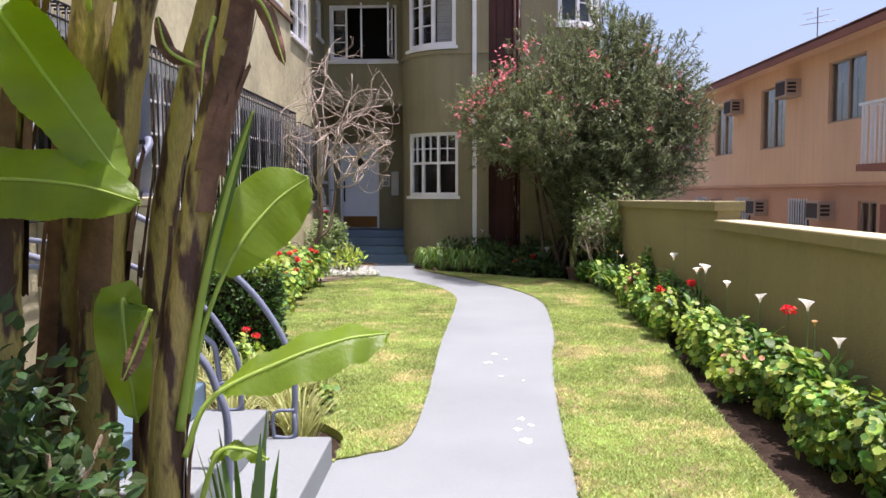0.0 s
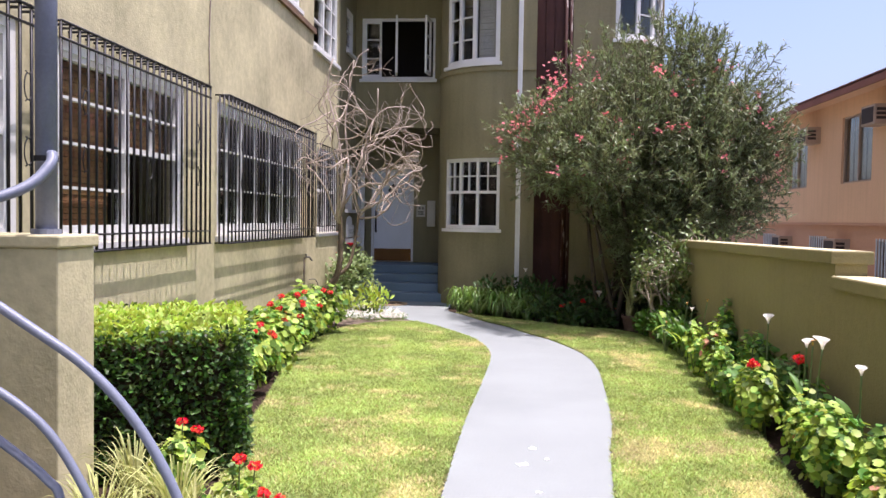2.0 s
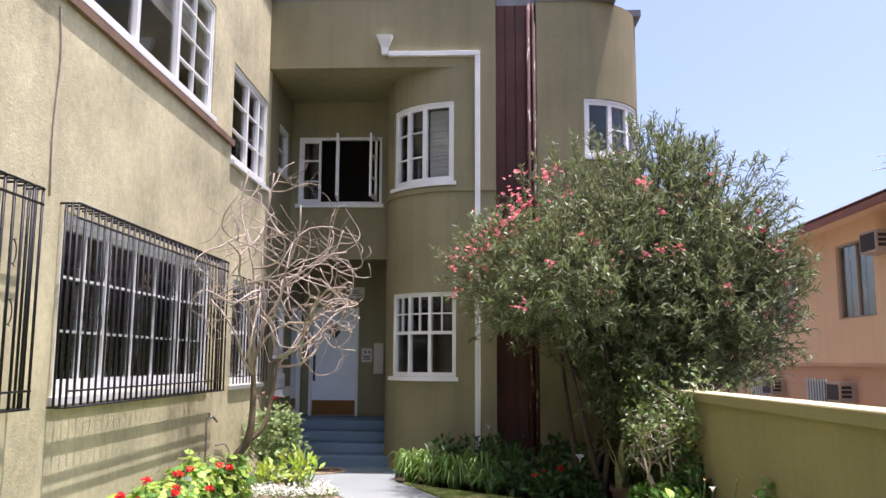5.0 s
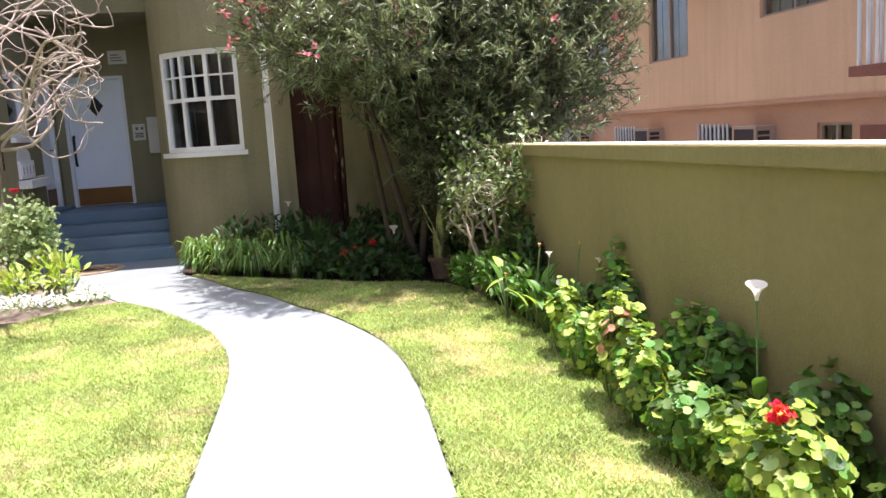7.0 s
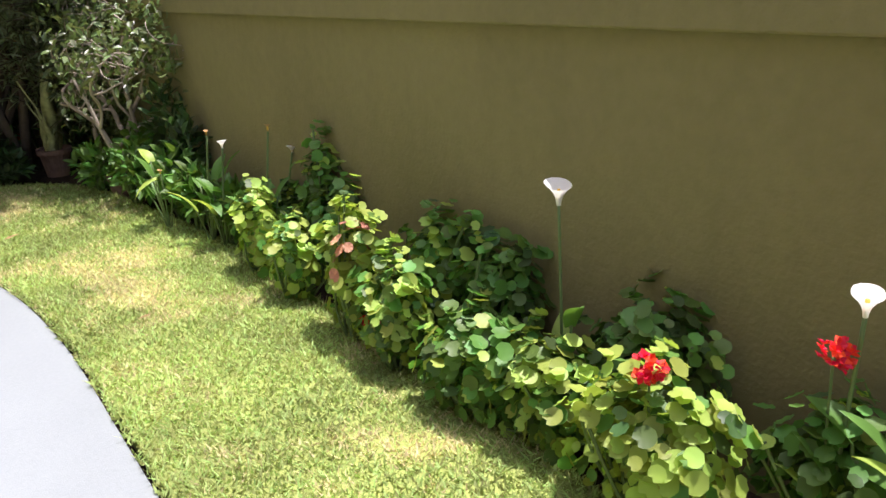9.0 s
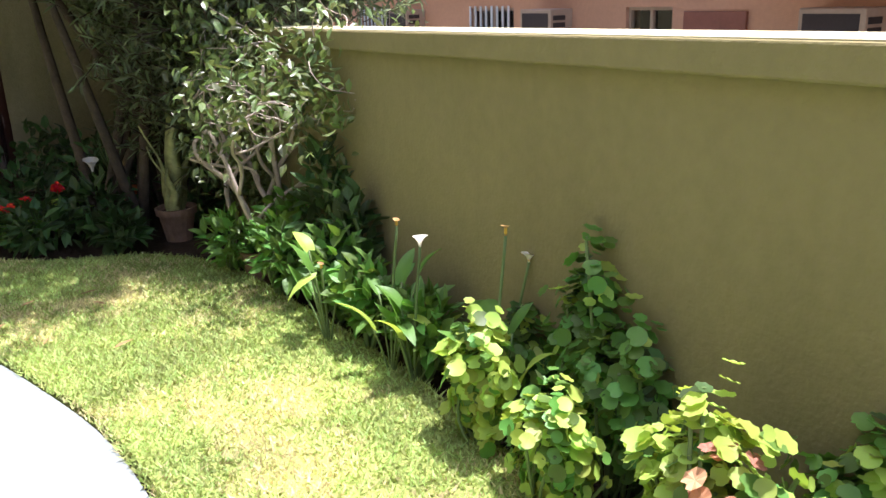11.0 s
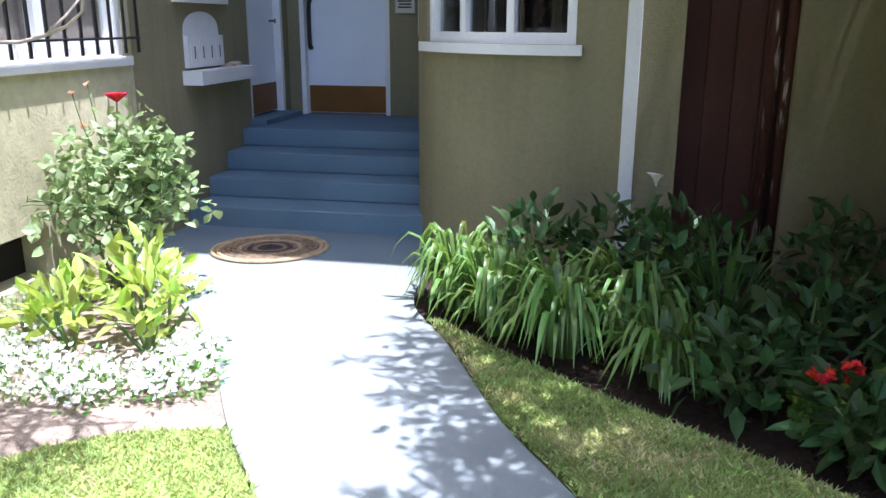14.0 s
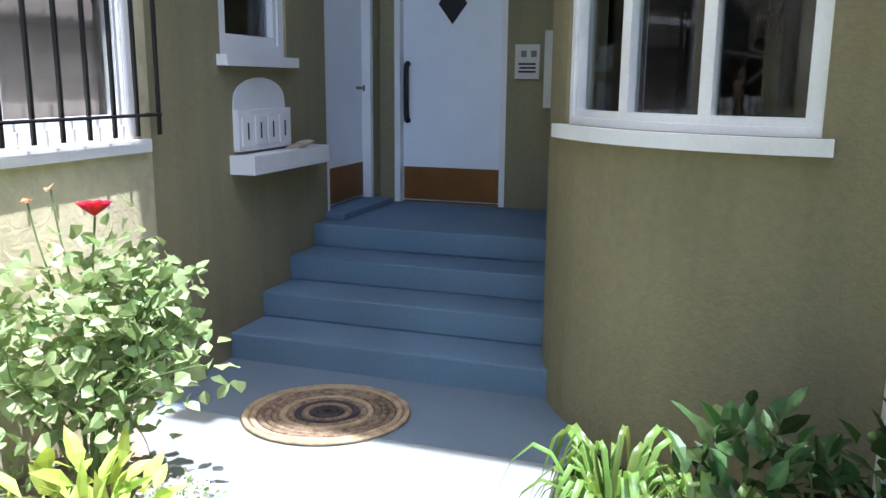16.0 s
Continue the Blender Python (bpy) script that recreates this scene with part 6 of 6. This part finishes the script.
# shaded bed under the oleander
for x, y, r, h, n in ((-1.05, 16.62, 0.36, 0.42, 150), (-0.75, 16.3, 0.38, 0.42, 150), (-0.4, 16.05, 0.4, 0.45, 160), (-0.05, 16.2, 0.42, 0.48, 150), (0.1, 15.75, 0.36, 0.38, 120)):
    strap_clump("agapanthus", "dense clump of dark green arching strap leaves", x + 0.13, y + 0.06, r * 1.0, h * 0.62, n + 30, STRAP_MID, 0.017, group="strap-leaved clumps", flop=2.0)
for x, y, r, h in ((-0.45, 16.75, 0.3, 0.55), (0.0, 16.7, 0.34, 0.62), (0.35, 16.4, 0.32, 0.55), (0.55, 15.55, 0.3, 0.34), (0.95, 15.2, 0.26, 0.3), (0.95, 15.9, 0.34, 0.42), (1.35, 15.3, 0.24, 0.34), (1.45, 16.1, 0.36, 0.5), (0.5, 16.9, 0.4, 0.55), (1.9, 15.9, 0.34, 0.6), (2.05, 15.3, 0.2, 0.5), (1.25, 16.8, 0.4, 0.6), (1.4, 14.82, 0.16, 0.2), (2.2, 12.75, 0.11, 0.62), (2.2, 13.1, 0.12, 0.75)):
    bush("shade_perennial", "dark broad-leaved plant in the shade of the oleander", x, y, h * 0.55, (r, r, h * 0.5), 170, 0.13, 0.03, LEAF_DARK, "plant", STEM, 0.3, 0.25, 0.6, 6)
for x, y, z in ((1.12, 15.4, 0.33), (0.78, 15.3, 0.26), (0.9, 15.32, 0.27)):
    geranium(x, y + 0.08, 0.12, z, [(x, y, z + 0.02)], "small red-flowered geranium in the shade", group="shade geraniums", lime=0.1, size=0.03)
lily(1.38, 15.5, 0.42, (0.0, -0.03), "white calla lily in the shade", PETAL_WHITE, 0.09, 4)
lily(0.2, 16.85, 0.72, (0.0, -0.03), "white calla lily in the shade", PETAL_WHITE, 0.07, 4)
strap_clump("spiky_rosette", "spiky rosette of narrow dark leaves", 0.55, 16.35, 0.34, 0.55, 60, STRAP, 0.009, flop=0.15)

pot("weathered_pot", "weathered terracotta pot holding a snake plant", 1.82, 14.95, -0.05, 0.135, 0.24, TERRA)
snake = thing("snake_plant", "tall variegated snake plant in a weathered pot", "plant", 1.82, 14.95, 0.15)
for a, l, lean in ((0.2, 1.02, 0.1), (2.6, 0.62, 0.22), (3.6, 0.5, 0.28), (0.9, 0.85, 0.06), (5.0, 0.7, 0.12), (1.2, 0.55, 0.2), (4.3, 0.35, 0.3), (0.0, 0.4, 0.25)):
    o, s = Vector((math.cos(a), math.sin(a), 0)), Vector((-math.sin(a) * 0.4 + 0.8, math.cos(a) * 0.4, 0)).normalized()
    v, f = [], []
    for j in range(9):
        t = j / 8
        p = o * (0.03 + lean * l * t * t) + Vector((0, 0, l * t)) + s * 0.015 * math.sin(t * 9 + a)
        w = 0.046 * (0.75 + 0.9 * t - 1.6 * t ** 3)
        tw = s * math.cos(t * 1.1) + o * math.sin(t * 1.1)
        v += [tuple(p - tw * w), tuple(p + o * 0.01), tuple(p + tw * w), tuple(p - o * 0.004)]
    for j in range(8):
        b = j * 4
        for q in range(4):
            f.append((b + q, b + (q + 1) % 4, b + 4 + (q + 1) % 4, b + 4 + q))
    mesh_object("leaf", v, f, SNAKE, snake, smooth=True)
pot("terracotta_pot", "small terracotta pot among dark leaves", 1.62, 15.72, -0.05, 0.14, 0.26, TERRA_ORANGE)
bush("potted_shrub", "dark leafy plant in a terracotta pot", 1.62, 15.72, 0.5, (0.22, 0.22, 0.26), 200, 0.09, 0.016, LEAF_DARK, "plant", STEM, 0.3, 0.2, 0.7, 6, 0.2)
pot("half_hidden_pot", "small terracotta pot half hidden in the bed", 2.0, 13.72, -0.05, 0.11, 0.2, TERRA)
stake = thing("path_light", "small grey stake light at the lawn's edge", "garden light", -2.84, 14.1, -0.05)
mesh_object("stake", *tube([(0, 0, 0), (0, 0, 0.3)], 0.014, 8), GREY_METAL, stake)
mesh_object("head", *tube([(0, 0, 0.24), (0, 0, 0.36), (0, 0, 0.37)], [0.04, 0.045, 0.065], 12), GREY_METAL, stake)


# paint flecks on the path
for i, (x, y, s) in enumerate(((0.11, 7.86, 0.05), (0.03, 7.45, 0.07), (0.2, 7.6, 0.03), (0.12, 6.9, 0.04), (0.2, 5.6, 0.06), (0.16, 5.35, 0.05), (0.26, 5.45, 0.04), (0.2, 5.1, 0.07), (0.3, 6.75, 0.03))):
    bm = bmesh.new()
    ring = [bm.verts.new((x + 0.6 * s * (0.35 + 0.9 * rng.uniform()) * math.cos(a), y + 0.8 * s * (0.3 + 0.9 * rng.uniform()) * math.sin(a), 0.004)) for a in (2 * math.pi * k / 11 for k in range(11))]
    low = [bm.verts.new((v.co.x, v.co.y, -0.01)) for v in ring]
    bm.faces.new(ring), bm.faces.new(low[::-1])
    for k in range(11):
        bm.faces.new((ring[k], ring[(k + 1) % 11], low[(k + 1) % 11], low[k]))
    tagged(part("paint_fleck", bm, WHITE), "white paint fleck splashed on the grey path", "paint fleck", "paint flecks")

# fallen leaves on lawn and path
def fallen(x, y, l, turn, mat=DEAD_LEAF, z=0.036):
    t = thing("fallen_leaf", "dry tan oleander leaf fallen on the grass", "leaf", x, y, z, "fallen leaves")
    mesh_object("blade", *leaf_arrays(np.zeros((1, 3)), np.array([[math.cos(turn), math.sin(turn), 0.02]]), np.array([[0, 0, 1.0]]), l, l * 0.14, 0.4, -0.05), mat, t)


for x, y, l, t in ((0.7, 13.84, 0.13, 0.5), (1.0, 13.85, 0.14, 0.1), (0.55, 13.52, 0.14, 0.9), (1.02, 12.95, 0.15, 0.4), (1.25, 11.1, 0.1, 0.1), (1.1, 13.6, 0.12, 2.2), (0.75, 13.2, 0.1, 1.2)):
    fallen(x, y, l * 0.75, t)

# ---- banana plants and shrub at the start of the walk ----
ban = thing("banana_plant", "tall banana plant with peeling brown sheaths", "banana plant", -1.16, 2.66, -0.05, "banana plants")
ORI = Vector((-1.16, 2.66, -0.05))


def banana_stem(parent, origin, pts, r0, r1, peel=7):
    line = bend([Vector(p) - origin for p in pts], 8)
    n = len(line)
    v, f = tube(line, [(r0 + (r1 - r0) * i / (n - 1)) * (1 + 0.05 * math.sin(i * 1.7)) for i in range(n)], 14)
    mesh_object("trunk", v, f, BANANA_STEM, parent, smooth=True)
    for k in range(peel):
        i0 = int(rng.uniform(0, n - 9))
        m = int(rng.uniform(6, 9))
        a = rng.uniform(0, 6.28)
        wid = rng.uniform(0.5, 1.1)
        V, F = [], []
        for j in range(m):
            t = (line[min(i0 + j + 1, n - 1)] - line[i0 + j]).normalized()
            e = t.orthogonal().normalized()
            g = t.cross(e)
            r = (r0 + (r1 - r0) * (i0 + j) / (n - 1)) * 1.06 + 0.012 + 0.05 * max(0, (j / m - 0.6)) * rng.uniform(0.5, 1.5)
            for q in range(5):
                b = a + wid * (q / 4 - 0.5) * (1.0 - 0.5 * j / m)
                V.append(tuple(line[i0 + j] + (e * math.cos(b) + g * math.sin(b)) * r + Vector((0, 0, 0.006 * rng.normal()))))
        for j in range(m - 1):
            for q in range(4):
                F.append((j * 5 + q, j * 5 + q + 1, j * 5 + q + 6, j * 5 + q + 5))
        mesh_object("dry_sheath", V, F, BANANA_DRY, parent, "peeling dry brown sheath", True)


def banana_leaf(parent, origin, pts, width, normal, fold=0.25, stalk=0.3, wave=0.012, mat=None, rib=0.011):
    """A long blade on its rib; the first part of the line is bare stalk."""
    line = bend([Vector(p) - origin for p in pts], 16)
    n = len(line)
    nrm = Vector(normal).normalized()
    rod("leaf_rib", line, [rib * (1 - 0.75 * i / (n - 1)) for i in range(n)], LEAF_LIME, parent, 7)
    start = int(stalk * n)
    V, F = [], []
    cols = 9
    for i in range(start, n):
        s = (i - start) / (n - 1 - start)
        t = (line[min(i + 1, n - 1)] - line[max(i - 1, 0)]).normalized()
        side = t.cross(nrm).normalized()
        up = side.cross(t)
        w = width * (math.sin(math.pi * min(1, s * 0.97 + 0.02)) ** 0.55) * (1 if s < 0.97 else 0.4)
        for c in range(cols):
            u = 2 * c / (cols - 1) - 1
            V.append(tuple(line[i] + side * w * u + up * (-fold * w * abs(u) + wave * math.sin(i * 0.5 + c * 0.4) * abs(u) + (0.004 if i % 2 else -0.004) * (abs(u) > 0.05))))
    m = n - start
    for i in range(m - 1):
        for c in range(cols - 1):
            F.append((i * cols + c, i * cols + c + 1, (i + 1) * cols + c + 1, (i + 1) * cols + c))
    return mesh_object("leaf_blade", V, F, mat or BANANA, parent, smooth=True)


banana_stem(ban, ORI, [(-1.16, 2.66, -0.05), (-1.16, 2.66, 0.7), (-1.1, 2.68, 1.2), (-1.02, 2.7, 1.68), (-0.93, 2.72, 2.1), (-0.82, 2.74, 2.75)], 0.06, 0.045, 20)
banana_leaf(ban, ORI, [(-1.08, 2.6, 0.72), (-1.0, 2.62, 0.9), (-0.8, 2.7, 1.0), (-0.6, 2.8, 1.06), (-0.45, 2.88, 1.07)], 0.1, (0.1, -0.55, 0.7), 0.35, 0.3)
banana_leaf(ban, ORI, [(-1.08, 2.64, 0.85), (-1.03, 2.66, 1.12), (-0.94, 2.72, 1.36), (-0.83, 2.8, 1.52), (-0.72, 2.86, 1.61)], 0.125, (0.45, -0.8, 0.3), 0.15, 0.42)
banana_leaf(ban, ORI, [(-1.1, 2.62, 0.8), (-1.02, 2.64, 1.25), (-0.93, 2.66, 1.6), (-0.86, 2.68, 1.82)], 0.02, (0.3, -0.8, 0.3), 0.9, 0.2, 0.0, STRAP, 0.016)
banana_leaf(ban, ORI, [(-2.0, 2.43, 1.52), (-1.8, 2.43, 1.58), (-1.55, 2.44, 1.6), (-1.32, 2.46, 1.58), (-1.15, 2.48, 1.53)], 0.115, (0.0, -0.9, 0.35), 0.25, 0.03)
banana_leaf(ban, ORI, [(-1.85, 2.6, 2.5), (-1.68, 2.57, 2.22), (-1.52, 2.55, 2.0), (-1.36, 2.54, 1.78), (-1.22, 2.55, 1.58)], 0.125, (0.5, -0.8, 0.5), 0.1, 0.05, 0.014)
banana_leaf(ban, ORI, [(-1.3, 2.8, 1.0), (-1.34, 2.78, 1.2), (-1.32, 2.74, 1.05), (-1.27, 2.7, 0.8)], 0.09, (0.4, -0.8, 0.2), 0.3, 0.15)
banana_leaf(ban, ORI, [(-1.05, 2.6, 0.5), (-0.98, 2.6, 0.72), (-0.9, 2.62, 0.74), (-0.82, 2.64, 0.7)], 0.035, (0.1, -0.5, 0.8), 0.3, 0.3)
for pts in ([(-0.88, 2.68, 2.2), (-0.8, 2.62, 2.12), (-0.74, 2.6, 1.95)], [(-0.96, 2.62, 2.1), (-0.98, 2.58, 1.98), (-0.99, 2.57, 1.86)], [(-1.16, 2.56, 1.2), (-1.2, 2.54, 1.08), (-1.24, 2.52, 0.98)], [(-1.02, 2.62, 1.95), (-1.1, 2.6, 2.0), (-1.13, 2.6, 2.1)]):
    banana_leaf(ban, ORI, pts, 0.025, (0.2, -0.8, 0.2), 0.5, 0.1, 0.01, BANANA_DRY, 0.008)
ban2 = thing("banana_plant", "clump of thick banana stems with broad shading leaves", "banana plant", -1.6, 3.0, -0.05, "banana plants")
OR2 = Vector((-1.6, 3.0, -0.05))
banana_stem(ban2, OR2, [(-1.55, 2.95, -0.05), (-1.52, 2.95, 0.9), (-1.45, 2.95, 1.5), (-1.36, 2.96, 2.1), (-1.25, 2.98, 2.6)], 0.085, 0.06, 9)
banana_stem(ban2, OR2, [(-1.75, 3.1, -0.05), (-1.72, 3.1, 0.9), (-1.6, 3.05, 1.7), (-1.5, 3.05, 2.5)], 0.09, 0.07, 9)
banana_stem(ban2, OR2, [(-1.95, 2.9, -0.05), (-1.93, 2.9, 1.0), (-1.9, 2.9, 2.4)], 0.085, 0.065, 7)
banana_stem(ban2, OR2, [(-1.75, 2.7, -0.05), (-1.74, 2.7, 1.0), (-1.7, 2.72, 1.8), (-1.6, 2.75, 2.5)], 0.09, 0.075, 12)
banana_stem(ban2, OR2, [(-2.15, 3.15, -0.05), (-2.12, 3.15, 1.2), (-2.0, 3.15, 2.5)], 0.1, 0.08, 8)
banana_stem(ban2, OR2, [(-1.38, 3.05, -0.05), (-1.36, 3.04, 0.8), (-1.28, 3.03, 1.5), (-1.14, 3.02, 2.1), (-1.0, 3.0, 2.5)], 0.06, 0.035, 6)
for pts, w, nrm in (([(-1.5, 2.95, 2.2), (-1.4, 2.7, 2.3), (-1.3, 2.4, 2.25), (-1.25, 2.1, 2.1)], 0.2, (0.2, 0, 1)), ([(-1.8, 2.9, 2.2), (-1.8, 2.6, 2.4), (-1.75, 2.2, 2.3), (-1.72, 1.9, 2.1)], 0.22, (0, 0, 1)),
                    ([(-1.5, 3.0, 2.4), (-1.2, 2.9, 2.7), (-0.9, 2.75, 2.85), (-0.6, 2.6, 2.75)], 0.2, (0, -0.2, 1)), ([(-1.55, 2.95, 2.3), (-1.7, 2.7, 2.55), (-1.95, 2.4, 2.5), (-2.2, 2.2, 2.3)], 0.22, (0, 0, 1))):
    banana_leaf(ban2, OR2, pts, w, nrm, 0.3, 0.12, 0.02)
for x, y, z, r in ((-1.72, 2.35, 0.68, 0.44), (-1.42, 2.25, 0.52, 0.32), (-2.15, 2.4, 0.7, 0.44)):
    bush("leafy_shrub", "dark leafy shrub at the foot of the banana plants", x, y, z, (r, r, z * 0.85), 1600, 0.06, 0.019, LEAF_DARK, "shrub", BARK, 0.4, 0.3, 0.3, 8)
strap_clump("sword_leaf_plant", "small clump of stiff sword-shaped leaves by the steps", -0.92, 2.75, 0.16, 0.6, 26, STRAP, 0.018, flop=0.05)
